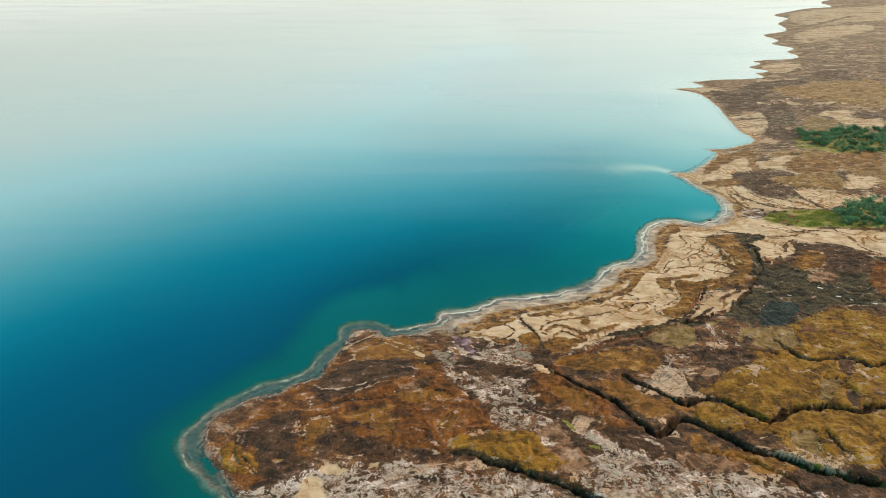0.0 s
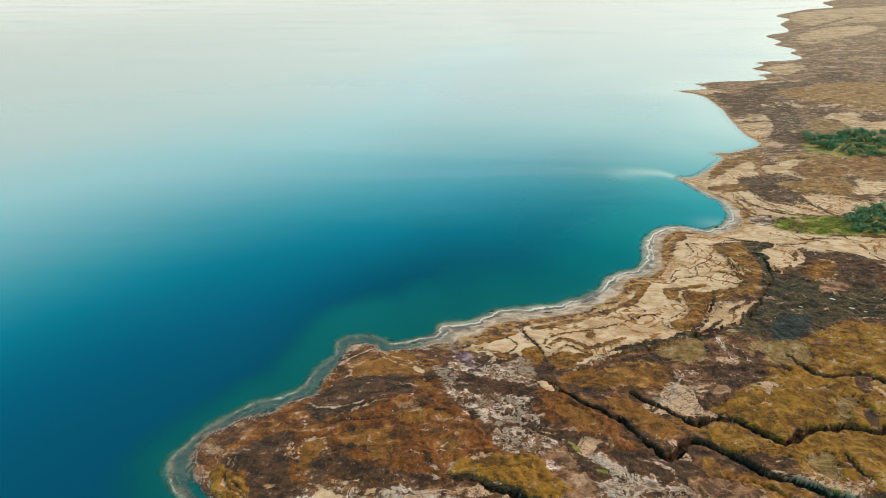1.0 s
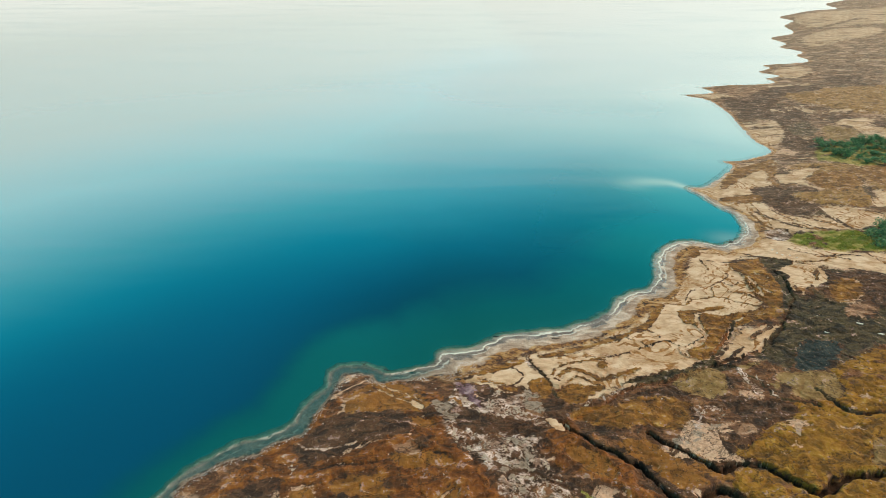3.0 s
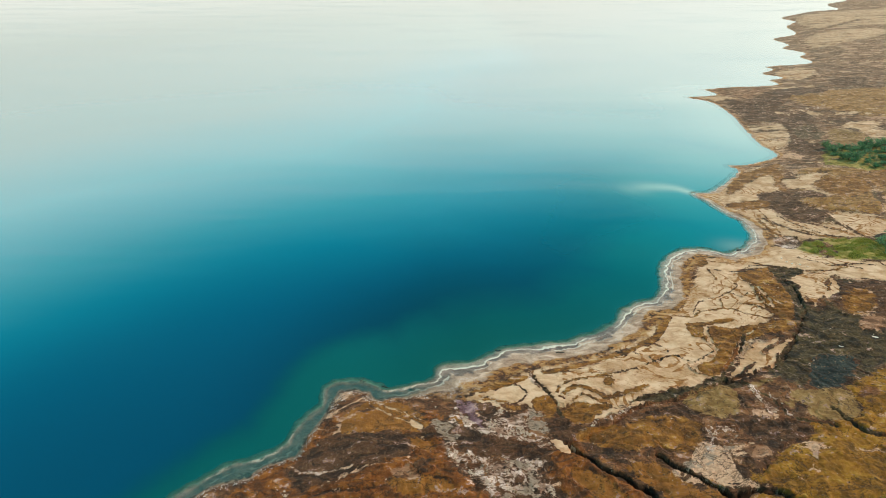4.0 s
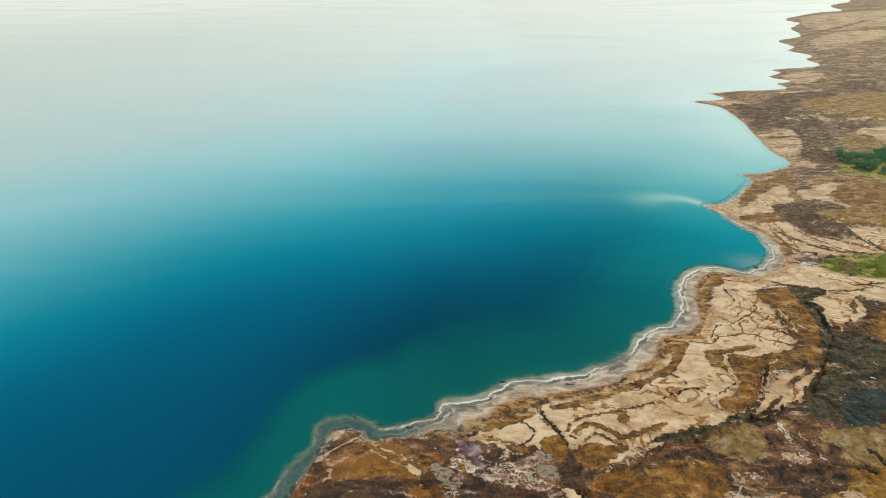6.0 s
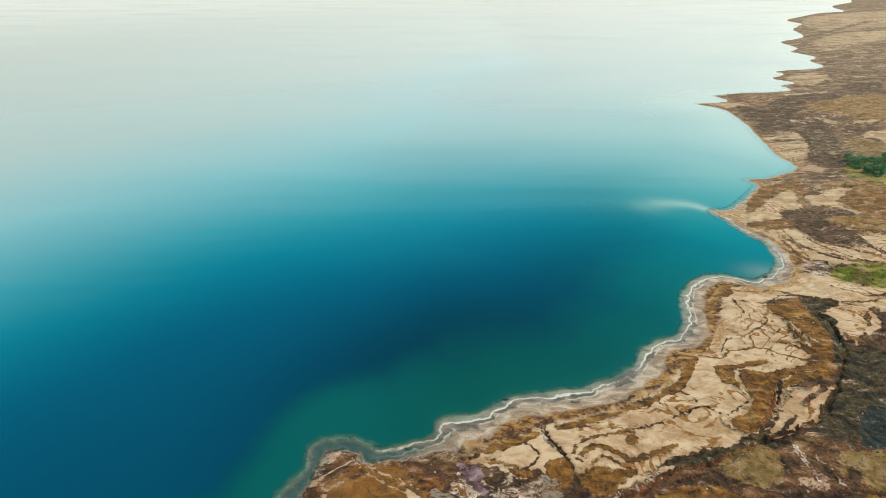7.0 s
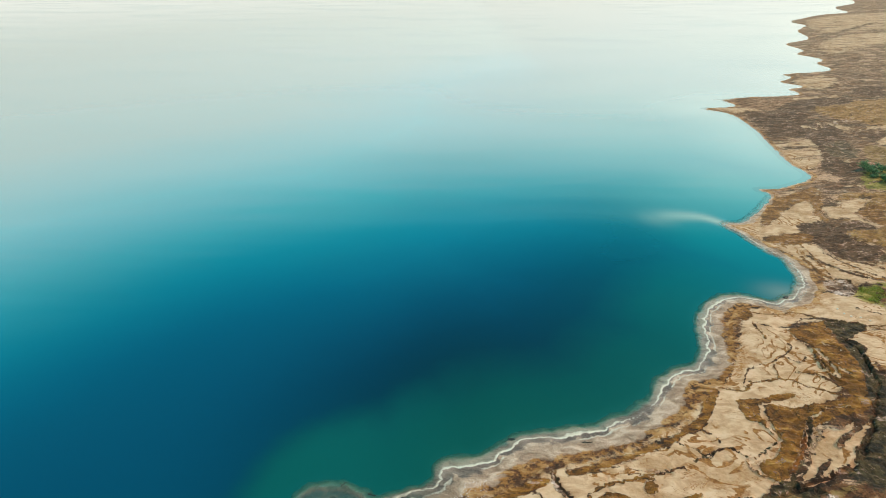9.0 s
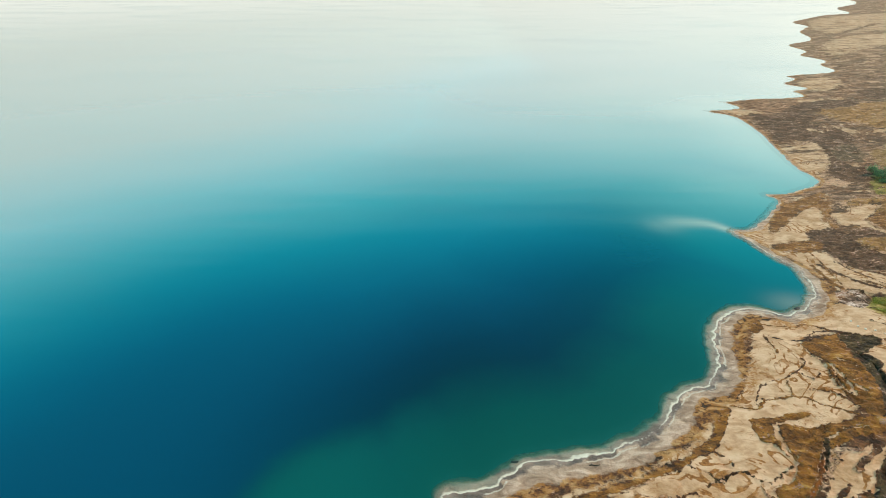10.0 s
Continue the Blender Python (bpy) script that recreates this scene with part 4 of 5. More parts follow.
def earth_material():
    m = Nodes("salt_desert_earth")
    lay = m.t.nodes.new("ShaderNodeMapping")                      # the beds run from north-west to south-east
    m.put(m.pos, lay.inputs[0])
    lay.inputs["Rotation"].default_value = (0, 0, radians(24))
    lay.inputs["Scale"].default_value = (0.6, 1.0, 1.0)
    along = lay.outputs[0]
    ragged = m.steep(m.noise(8.0, 7, 0.58, 0.7, along), 2.0)
    ragged2 = m.steep(m.noise(2.8, 5, 0.54, 0.9, along), 2.1)
    fine = m.steep(m.noise(0.6, 6, 0.66), 1.7)
    broad = m.steep(m.noise(26.0, 5, 0.55, 0.4, along), 1.5)
    swirl = m.noise(15.0, 4, 0.5, 1.4)
    strata = m.math("SINE", m.math("ADD", m.math("MULTIPLY", swirl, 52.0), m.math("MULTIPLY", m.field("inland"), 0.55)))
    thin = m.math("ABSOLUTE", m.math("SINE", m.math("MULTIPLY", m.noise(7.0, 5, 0.55, 1.0, along), 26.0)))
    grit = m.math("ADD", m.math("MULTIPLY", ragged2, 0.78), m.math("MULTIPLY", fine, 0.22))
    tatter = m.math("ADD", m.math("ADD", m.math("MULTIPLY", ragged, 0.40), m.math("MULTIPLY", ragged2, 0.42)),
                    m.math("ADD", m.math("MULTIPLY", fine, 0.10), m.math("MULTIPLY", broad, 0.08)))
    scruff = m.math("ADD", m.math("MULTIPLY", m.steep(m.noise(1.1, 5, 0.66, 0.4), 2.0), 0.55), m.math("MULTIPLY", ragged2, 0.45))
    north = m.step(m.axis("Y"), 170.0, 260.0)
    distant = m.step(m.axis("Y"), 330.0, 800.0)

    def mask(key, amount=1.15, width=0.12, rag=None):
        a = m.math("ADD", m.field(key), m.math("MULTIPLY", m.math("SUBTRACT", rag or scruff, 0.5), m.math("MULTIPLY_ADD", north, 0.5 * amount, amount)))
        return m.step(a, 0.5 - width, 0.5 + width)

    brown = m.bands(grit, [(0.22, (0.0627, 0.0285, 0.0137)), (0.38, (0.0965, 0.0410, 0.0175)), (0.50, (0.1296, 0.0552, 0.0219)),
                          (0.56, (0.1863, 0.0822, 0.0317)), (0.66, (0.2127, 0.0984, 0.0404)), (0.74, (0.3190, 0.1770, 0.0957))])
    dark = m.bands(grit, [(0.25, (0.0284, 0.0148, 0.0084)), (0.45, (0.0564, 0.0268, 0.0130)), (0.52, (0.0860, 0.0404, 0.0182)), (0.74, (0.1422, 0.0712, 0.0340))])
    pale = m.ramp(fine, [(0.3, (0.46, 0.279, 0.171)), (0.7, (0.62, 0.414, 0.279))])
    country = m.mix(m.step(ragged, 0.51, 0.55), brown, dark)
    # pale crusts, thin and broken
    bare = m.math("ADD", m.noise(11.0, 8, 0.62, 0.8, along), m.math("MULTIPLY", north, 0.008))
    crusts = m.math("MULTIPLY", m.step(bare, 0.565, 0.58), m.step(broad, 0.32, 0.5))
    country = m.mix(crusts, country, pale)
    seam = m.math("ABSOLUTE", m.math("SUBTRACT", m.noise(14.0, 6, 0.6, 0.6, stretch=(0.4, 1.0, 1.0)), 0.5))
    country = m.mix(m.math("MULTIPLY", m.step(seam, 0.022, 0.010), m.math("MULTIPLY", north, 0.55)), country, pale)

    rust = m.bands(grit, [(0.22, (0.0826, 0.0314, 0.0086)), (0.38, (0.1191, 0.0407, 0.0090)), (0.50, (0.1527, 0.0511, 0.0102)),
                          (0.57, (0.2073, 0.0713, 0.0112)), (0.70, (0.2494, 0.0910, 0.0150)), (0.78, (0.3334, 0.1455, 0.0357))])
    rust = m.mix(m.step(ragged, 0.70, 0.78), rust, dark)
    gold = m.bands(grit, [(0.22, (0.1140, 0.0526, 0.0069)), (0.38, (0.1819, 0.0839, 0.0089)), (0.50, (0.2465, 0.1131, 0.0110)),
                          (0.57, (0.2895, 0.1400, 0.0136)), (0.70, (0.3248, 0.1666, 0.0199)), (0.80, (0.4034, 0.2418, 0.0475))])
    gold = m.mix(m.step(ragged, 0.72, 0.78), gold, brown)
    gold = m.mix(m.step(ragged, 0.24, 0.18), gold, pale)
    mud = m.bands(grit, [(0.25, (0.017, 0.014, 0.008)), (0.46, (0.042, 0.031, 0.014)), (0.54, (0.070, 0.050, 0.021)), (0.76, (0.15, 0.102, 0.042))])
    clay = m.bands(grit, [(0.25, (0.13, 0.063, 0.0324)), (0.5, (0.28, 0.149, 0.081)), (0.72, (0.46, 0.288, 0.189))])
    clay = m.mix(m.step(ragged, 0.58, 0.66), clay, brown)
    sand = m.ramp(grit, [(0.22, (0.40, 0.255, 0.145)), (0.45, (0.52, 0.355, 0.22)), (0.56, (0.58, 0.41, 0.265)), (0.75, (0.62, 0.455, 0.31))])
    wetsand = m.ramp(fine, [(0.3, (0.17, 0.072, 0.018)), (0.7, (0.34, 0.16, 0.045))])
    sand = m.mix(m.math("MULTIPLY", m.step(m.noise(6.0, 6, 0.6, 0.9, along), 0.47, 0.66), 0.75), sand, m.ramp(fine, [(0.3, (0.30, 0.165, 0.070)), (0.7, (0.44, 0.275, 0.14))]))
    stripe = m.math("MULTIPLY", m.step(strata, 0.45, 0.8), m.step(m.noise(13.0, 5, 0.6), 0.49, 0.56))
    crease = m.math("MULTIPLY", m.step(thin, 0.10, 0.03), m.step(m.noise(12.0, 3, 0.5), 0.51, 0.58))
    sand = m.mix(m.math("MAXIMUM", stripe, m.math("MULTIPLY", crease, 0.8)), sand, wetsand)
    salt = m.bands(grit, [(0.25, (0.24, 0.144, 0.099)), (0.48, (0.4, 0.284, 0.221)), (0.56, (0.52, 0.396, 0.333)), (0.74, (0.76, 0.63, 0.558))])

    # aerial haze put into the colour of the northern and far land
    haze_tint = m.ramp(grit, [(0.3, (0.29, 0.185, 0.10)), (0.7, (0.50, 0.37, 0.24))])
    country = m.mix(m.math("MULTIPLY", north, 0.10), country, haze_tint)
    gold = m.mix(m.math("MULTIPLY", north, 0.18), gold, haze_tint)
    mud = m.mix(m.math("MULTIPLY", north, 0.06), mud, haze_tint)
    c = country
    # dark creases between the crusted plates of the brown country
    c = m.mix(m.math("MULTIPLY", m.step(thin, 0.12, 0.05), 0.85), c, (0.026, 0.016, 0.010))
    c = m.mix(mask("dark", 1.5), c, dark)
    c = m.mix(mask("gold", 1.5), c, gold)
    c = m.mix(mask("rust", 1.5), c, rust)
    ochre = m.bands(grit, [(0.22, (0.1054, 0.0456, 0.0097)), (0.38, (0.1502, 0.0646, 0.0123)), (0.50, (0.1995, 0.0861, 0.0148)),
                           (0.57, (0.2576, 0.1136, 0.0187)), (0.70, (0.3205, 0.1540, 0.0291)), (0.80, (0.4458, 0.2530, 0.0723))])
    c = m.mix(mask("ochre"), c, ochre)
    c = m.mix(mask("mud"), c, mud)
    amber = m.bands(grit, [(0.22, (0.1465, 0.0616, 0.0114)), (0.40, (0.1969, 0.0810, 0.0135)), (0.54, (0.2473, 0.1031, 0.0166)), (0.70, (0.2977, 0.1308, 0.0238)), (0.82, (0.3913, 0.2068, 0.0591))])
    c = m.mix(mask("amber", 1.7), c, amber)
    c = m.mix(mask("tan", 1.7), c, m.ramp(grit, [(0.25, (0.13, 0.073, 0.022)), (0.5, (0.225, 0.134, 0.044)), (0.75, (0.34, 0.225, 0.095))]))
    c = m.mix(mask("lilac", 2.4), c, m.ramp(grit, [(0.25, (0.09, 0.045, 0.055)), (0.5, (0.16, 0.090, 0.110)), (0.75, (0.34, 0.24, 0.26))]))
    c = m.mix(mask("pool"), c, m.ramp(grit, [(0.3, (0.012, 0.020, 0.020)), (0.7, (0.030, 0.044, 0.040))]))
    c = m.mix(mask("clay", 2.0), c, clay)
    beach_sand = mask("sand")
    bar = m.steep(m.noise(9.0, 7, 0.62, 0.5, stretch=(0.28, 1.0, 1.0)), 1.8)
    beach_sand = m.math("MULTIPLY", beach_sand, m.math("SUBTRACT", 1.0, m.math("MULTIPLY", m.step(bar, 0.56, 0.66), m.step(m.axis("Y"), 260.0, 360.0))))
    c = m.mix(beach_sand, c, sand)
    lace = m.math("ABSOLUTE", m.math("SUBTRACT", m.noise(3.0, 7, 0.62, 0.7), 0.5))
    holes = m.math("MAXIMUM", m.step(m.noise(2.6, 9, 0.68, 0.6, along), 0.515, 0.545), m.step(lace, 0.040, 0.022))
    c = m.mix(m.math("MULTIPLY", mask("grey", 2.2), m.step(ragged2, 0.62, 0.50)), c, m.ramp(grit, [(0.25, (0.19, 0.135, 0.095)), (0.5, (0.31, 0.240, 0.180)), (0.75, (0.46, 0.385, 0.310))]))
    c = m.mix(m.math("MULTIPLY", mask("salt"), holes), c, salt)
    grass = m.ramp(grit, [(0.25, (0.05, 0.07, 0.010)), (0.5, (0.20, 0.19, 0.025)), (0.72, (0.38, 0.30, 0.10))])
    c = m.mix(mask("green"), c, grass)

    # fine flecks, hairline cracks and grain on the bare earth
    earth = m.math("SUBTRACT", 1.0, m.math("MAXIMUM", beach_sand, m.field("green")))
    fleck = m.math("MULTIPLY", m.step(m.noise(1.3, 9, 0.72, 0.6, along), 0.635, 0.675), m.step(m.noise(9.0, 4, 0.6, 0.5), 0.42, 0.58, 0.15, 1.0))
    c = m.mix(m.math("MULTIPLY", m.math("MULTIPLY", fleck, earth), 0.75), c, pale)
    hair = m.math("ABSOLUTE", m.math("SUBTRACT", m.noise(5.0, 7, 0.62, 0.5, along), 0.5))
    c = m.mix(m.math("MULTIPLY", m.math("MULTIPLY", m.step(hair, 0.014, 0.005), earth), 0.65), c, (0.022, 0.012, 0.006))
    rill = m.noise(0.75, 6, 0.70, 0.5, stretch=(1.5, 0.8, 1.0))
    c = m.mix(m.math("MULTIPLY", m.step(rill, 0.48, 0.30, 0.0, 0.48), m.math("MULTIPLY_ADD", earth, 0.7, 0.3)), c, m.mix(0.5, c, (0.03, 0.016, 0.008)))
    c = m.mix(m.step(rill, 0.52, 0.72, 0.0, 0.40), c, m.mix(0.40, c, (0.66, 0.42, 0.22)))
    # damp gully earth, darkened further so its colour holds the gullies' shade
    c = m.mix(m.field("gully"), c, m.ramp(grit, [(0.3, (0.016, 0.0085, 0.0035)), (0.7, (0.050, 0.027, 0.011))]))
    # the same painted haze over all ground, stronger with distance
    c = m.mix(m.math("ADD", m.math("MULTIPLY", north, 0.13), m.math("MULTIPLY", distant, 0.20)), c, haze_tint)
    # the shore: ochre edge, crusted beach, wet grey shelf, salt rim
    d = m.math("ADD", m.field("inland"), m.math("MULTIPLY", m.math("SUBTRACT", ragged2, 0.5), 0.8))
    s = m.math("ADD", m.field("shelf"), m.math("MULTIPLY", m.math("SUBTRACT", tatter, 0.5), 5.0))
    s = m.math("ADD", s, m.math("MULTIPLY", m.step(m.axis("Y"), 225.0, 290.0), 3.2))
    edge = m.math("MULTIPLY", m.step(s, 2.4, 3.2), m.step(s, 8.0, 5.6))
    c = m.mix(m.math("MULTIPLY", m.math("MULTIPLY", edge, m.step(m.axis("X"), -12.0, 8.0)), m.step(scruff, 0.42, 0.56)), c, m.ramp(grit, [(0.25, (0.17, 0.072, 0.018)), (0.5, (0.31, 0.148, 0.042)), (0.75, (0.47, 0.29, 0.13))]))
    crust = m.ramp(grit, [(0.25, (0.25, 0.172, 0.118)), (0.5, (0.41, 0.300, 0.222)), (0.72, (0.60, 0.475, 0.375))])
    crust = m.mix(m.math("MULTIPLY", m.step(m.axis("X"), 2.0, -14.0), m.step(scruff, 0.40, 0.60)), crust, (0.085, 0.052, 0.038))
    c = m.mix(m.step(s, 3.4, 2.6), c, crust)
    shoal = m.mix(north, m.ramp(grit, [(0.32, (0.12, 0.092, 0.078)), (0.66, (0.27, 0.215, 0.18))]), crust)
    c = m.mix(m.step(s, -0.2, -1.0), c, shoal)
    veil = m.math("MULTIPLY", m.math("MULTIPLY", m.step(m.math("ADD", d, m.math("MULTIPLY", m.math("SUBTRACT", tatter, 0.5), 3.6)), -2.3, -1.0), m.step(d, 0.3, -0.1)), m.field("rim"))
    rim = m.math("MULTIPLY", m.step(d, -0.35, -0.05), m.step(d, m.math("MULTIPLY_ADD", m.field("rim"), 0.30, 0.14), m.math("MULTIPLY_ADD", m.field("rim"), 0.22, 0.0)))
    line = m.math("MULTIPLY", m.math("MULTIPLY", m.step(d, 1.15, 1.3), m.step(d, 1.75, 1.5)), m.step(ragged, 0.44, 0.56, 0.0, 0.6))
    trace = m.math("MULTIPLY", m.math("MAXIMUM", rim, line), m.step(m.math("ADD", m.field("rim"), m.math("SUBTRACT", fine, 0.5)), 0.15, 0.75))
    c = m.mix(m.step(m.math("ADD", m.field("inland"), m.step(m.axis("X"), 4.0, -20.0, 0.0, -1.5)), -0.8, -2.2), c, (0.08, 0.22, 0.18))
    c = m.mix(m.math("MULTIPLY", m.math("MULTIPLY", trace, m.math("MAXIMUM", m.step(m.axis("X"), -22.0, 0.0), m.step(ragged, 0.50, 0.62))), m.step(m.axis("X"), -40.0, 2.0, 0.55, 1.0)), c, (0.72, 0.71, 0.62))
    c = m.mix(m.math("MULTIPLY", m.math("MULTIPLY", veil, m.step(m.field("rim"), 0.1, 0.75)), m.step(m.axis("X"), -22.0, 4.0, 0.03, 0.45)), c, (0.42, 0.43, 0.33))
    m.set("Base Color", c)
    wet = m.step(s, 0.8, -0.6)
    m.set("Roughness", m.math("SUBTRACT", 0.92, m.math("MULTIPLY", wet, 0.62)))
    m.set("Specular IOR Level", 0.3)
    m.bump(m.math("MULTIPLY", m.math("ADD", m.math("ADD", m.math("MULTIPLY", fine, 0.40), m.math("MULTIPLY", rill, 0.7)), ragged2), m.math("SUBTRACT", 1.0, m.math("MULTIPLY", beach_sand, 0.75))), 0.9, 0.45)
    return m.mat


def water_material():
    m = Nodes("salt_lake_water")
    off = m.math("ADD", m.field("offshore"), m.math("MULTIPLY", m.math("SUBTRACT", m.noise(40.0, 5, 0.55), 0.5), 8.0))
    off = m.math("ADD", off, m.step(m.axis("X"), 8.0, -58.0, 0.0, 19.0))     # the shelf narrows towards the headland
    # shelf to deep colours; the paling far offshore is sky reflection put into the colour
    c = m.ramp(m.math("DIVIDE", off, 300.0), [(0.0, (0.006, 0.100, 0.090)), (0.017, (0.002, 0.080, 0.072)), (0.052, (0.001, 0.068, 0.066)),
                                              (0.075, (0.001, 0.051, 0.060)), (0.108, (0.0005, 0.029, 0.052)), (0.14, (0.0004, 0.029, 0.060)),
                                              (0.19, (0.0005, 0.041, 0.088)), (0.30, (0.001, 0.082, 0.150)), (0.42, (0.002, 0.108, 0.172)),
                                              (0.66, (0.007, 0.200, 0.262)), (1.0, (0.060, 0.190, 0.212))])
    c = m.mix(m.math("MULTIPLY", m.step(m.axis("X"), 4.0, -66.0, 0.0, 0.9), m.math("MULTIPLY", m.step(off, 16.0, 33.0), m.step(off, 130.0, 60.0))), c, (0.0005, 0.065, 0.130))
    c = m.mix(m.math("MULTIPLY", m.step(m.axis("X"), 10.0, -25.0, 0.0, 0.8), m.step(off, 32.0, 19.0)), c, (0.002, 0.100, 0.100))
    bay = m.math("MULTIPLY", m.step(m.axis("Y"), 150.0, 225.0), m.step(m.axis("X"), 62.0, 112.0))
    c = m.mix(m.math("MULTIPLY", bay, 0.70), c, (0.004, 0.094, 0.120))
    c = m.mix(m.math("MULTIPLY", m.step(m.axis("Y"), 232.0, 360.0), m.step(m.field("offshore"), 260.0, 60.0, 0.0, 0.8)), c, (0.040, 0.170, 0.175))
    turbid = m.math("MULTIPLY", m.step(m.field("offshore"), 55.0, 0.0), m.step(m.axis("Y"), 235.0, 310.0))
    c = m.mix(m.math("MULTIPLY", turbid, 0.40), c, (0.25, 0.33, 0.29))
    c = m.mix(m.field("silt"), c, (0.50, 0.44, 0.34))
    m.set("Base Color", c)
    m.set("IOR", 1.34)
    m.set("Alpha", m.math("MAXIMUM", m.step(m.field("depth"), 0.0, 0.75, 0.06, 1.0), m.step(m.axis("Y"), 190.0, 300.0, 0.0, 0.9)))
    streak = m.noise(70.0, 5, 0.55, 0.3, stretch=(0.4, 1.0, 1.0))
    m.set("Roughness", m.step(streak, 0.38, 0.66, 0.03, 0.13))
    swell = m.noise(22.0, 4, 0.55, 0.4, stretch=(0.35, 1.0, 1.0))
    slick = m.math("MULTIPLY", m.noise(110.0, 2, 0.45, 0.8, stretch=(0.35, 1.0, 1.0)), 4.0)
    m.bump(m.math("ADD", m.math("ADD", m.math("MULTIPLY", m.noise(1.3, 3, 0.6, stretch=(0.5, 1.0, 1.0)), 0.12), swell), slick), 0.14, 0.5)
    return m.mat


# ---------------------------------------------------------------- ground and water
xs = steps_between(-58, 120, 0.28, 1.12, 1.016, -4800, 4800)
ys = steps_between(66, 195, 0.28, 1.12, 1.016, -4800, 4800)
gx, gy = np.meshgrid(xs, ys)
gz, fields = relief(gx, gy)
ground = tagged(sheet("ground", xs, ys, gz, fields, earth_material()),
                "brown eroded desert shore with sand, salt crust and gullies", "ground", kind="structure")

off = -fields["inland"][::2, ::2]
bar, along = line_distance(gx[::2, ::2], gy[::2, ::2], spline(PLUME, 5))
silt = np.exp(-(bar / (2.0 + 4.5 * along)) ** 2) * 0.7 * (1 - 0.75 * along)
silt = silt + 0.22 * np.exp(-(np.hypot(gx[::2, ::2] - 103, (gy[::2, ::2] - 201) * 1.3) / 7) ** 2)
wet = {"offshore": np.maximum(off, 0), "depth": -gz[::2, ::2], "silt": silt}
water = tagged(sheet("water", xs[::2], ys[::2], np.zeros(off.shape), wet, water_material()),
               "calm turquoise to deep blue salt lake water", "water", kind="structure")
water.visible_shadow = False


# ---------------------------------------------------------------- things
def plain_material(name, colours, size, rough, relief_depth=0.05):
    m = Nodes(name)
    spot = m.t.nodes.new("ShaderNodeObjectInfo").outputs["Random"]
    n = m.steep(m.noise(size, 7, 0.68), 1.6)
    shade = m.math("ADD", m.math("MULTIPLY", n, 0.8), m.math("MULTIPLY", spot, 0.2))
    m.set("Base Color", m.ramp(shade, [(0.2, colours[0]), (0.5, colours[1]), (0.8, colours[2])]))
    m.set("Roughness", rough)
    m.set("Specular IOR Level", 0.3)
    m.bump(n, 0.7, relief_depth)
    return m.mat


def leaf_material(name, colours):
    m = Nodes(name)
    island = m.t.nodes.new("ShaderNodeNewGeometry").outputs["Random Per Island"]
    m.set("Base Color", m.ramp(island, [(0.0, colours[0]), (0.55, colours[1]), (1.0, colours[2])]))
    m.set("Roughness", 0.6)
    return m.mat


BARK = plain_material("shrub_bark", ((0.05, 0.035, 0.025), (0.11, 0.08, 0.055), (0.18, 0.14, 0.10)), 0.2, 0.9)
SHRUB_LEAF = leaf_material("tamarisk_leaf", ((0.014, 0.075, 0.030), (0.045, 0.18, 0.070), (0.16, 0.32, 0.085)))
GRASS = leaf_material("marsh_grass_blade", ((0.15, 0.18, 0.018), (0.36, 0.35, 0.035), (0.52, 0.43, 0.12)))
REED = leaf_material("gully_reed_blade", ((0.015, 0.06, 0.010), (0.03, 0.11, 0.015), (0.09, 0.16, 0.03)))
SALT_LUMP = plain_material("salt_lump", ((0.40, 0.32, 0.30), (0.58, 0.50, 0.47), (0.76, 0.72, 0.69)), 0.3, 0.7)
WHITE_STONE = plain_material("white_salt_stone", ((0.55, 0.50, 0.42), (0.70, 0.66, 0.58), (0.80, 0.78, 0.72)), 0.4, 0.8)
DARK_STONE = plain_material("wet_dark_stone", ((0.008, 0.014, 0.014), (0.016, 0.022, 0.020), (0.04, 0.045, 0.04)), 0.4, 0.45)
WOOD = plain_material("dark_driftwood", ((0.010, 0.011, 0.010), (0.020, 0.022, 0.019), (0.045, 0.045, 0.038)), 0.3, 0.7)


def ground_height(x, y):
    """Height of the ground sheet under a place."""
    i, j = np.clip(np.searchsorted(xs, x) - 1, 0, len(xs) - 2), np.clip(np.searchsorted(ys, y) - 1, 0, len(ys) - 2)
    u, v = (x - xs[i]) / (xs[i + 1] - xs[i]), (y - ys[j]) / (ys[j + 1] - ys[j])
    return (gz[j, i] * (1 - u) + gz[j, i + 1] * u) * (1 - v) + (gz[j + 1, i] * (1 - u) + gz[j + 1, i + 1] * u) * v


def mesh_from(name, verts, faces, material, smooth_faces=False):
    mesh = bpy.data.meshes.new(name)
    mesh.from_pydata([tuple(map(float, v)) for v in verts], [], faces)
    mesh.materials.append(material)
    if smooth_faces:
        mesh.polygons.foreach_set("use_smooth", np.ones(len(mesh.polygons), bool))
    mesh.update()
    return mesh


def limb(verts, faces, a, b, ra, rb):
    """A tapered five-sided branch from a to b."""
    way = (b - a).normalized()
    side = way.orthogonal().normalized()
    over = way.cross(side)
    k = len(verts)
    for p, r in ((a, ra), (b, rb)):
        for i in range(5):
            w = i * 2 * math.pi / 5
            verts.append(p + r * (math.cos(w) * side + math.sin(w) * over))
    faces += [(k + i, k + (i + 1) % 5, k + 5 + (i + 1) % 5, k + 5 + i) for i in range(5)] + [tuple(k + 9 - i for i in range(5))]


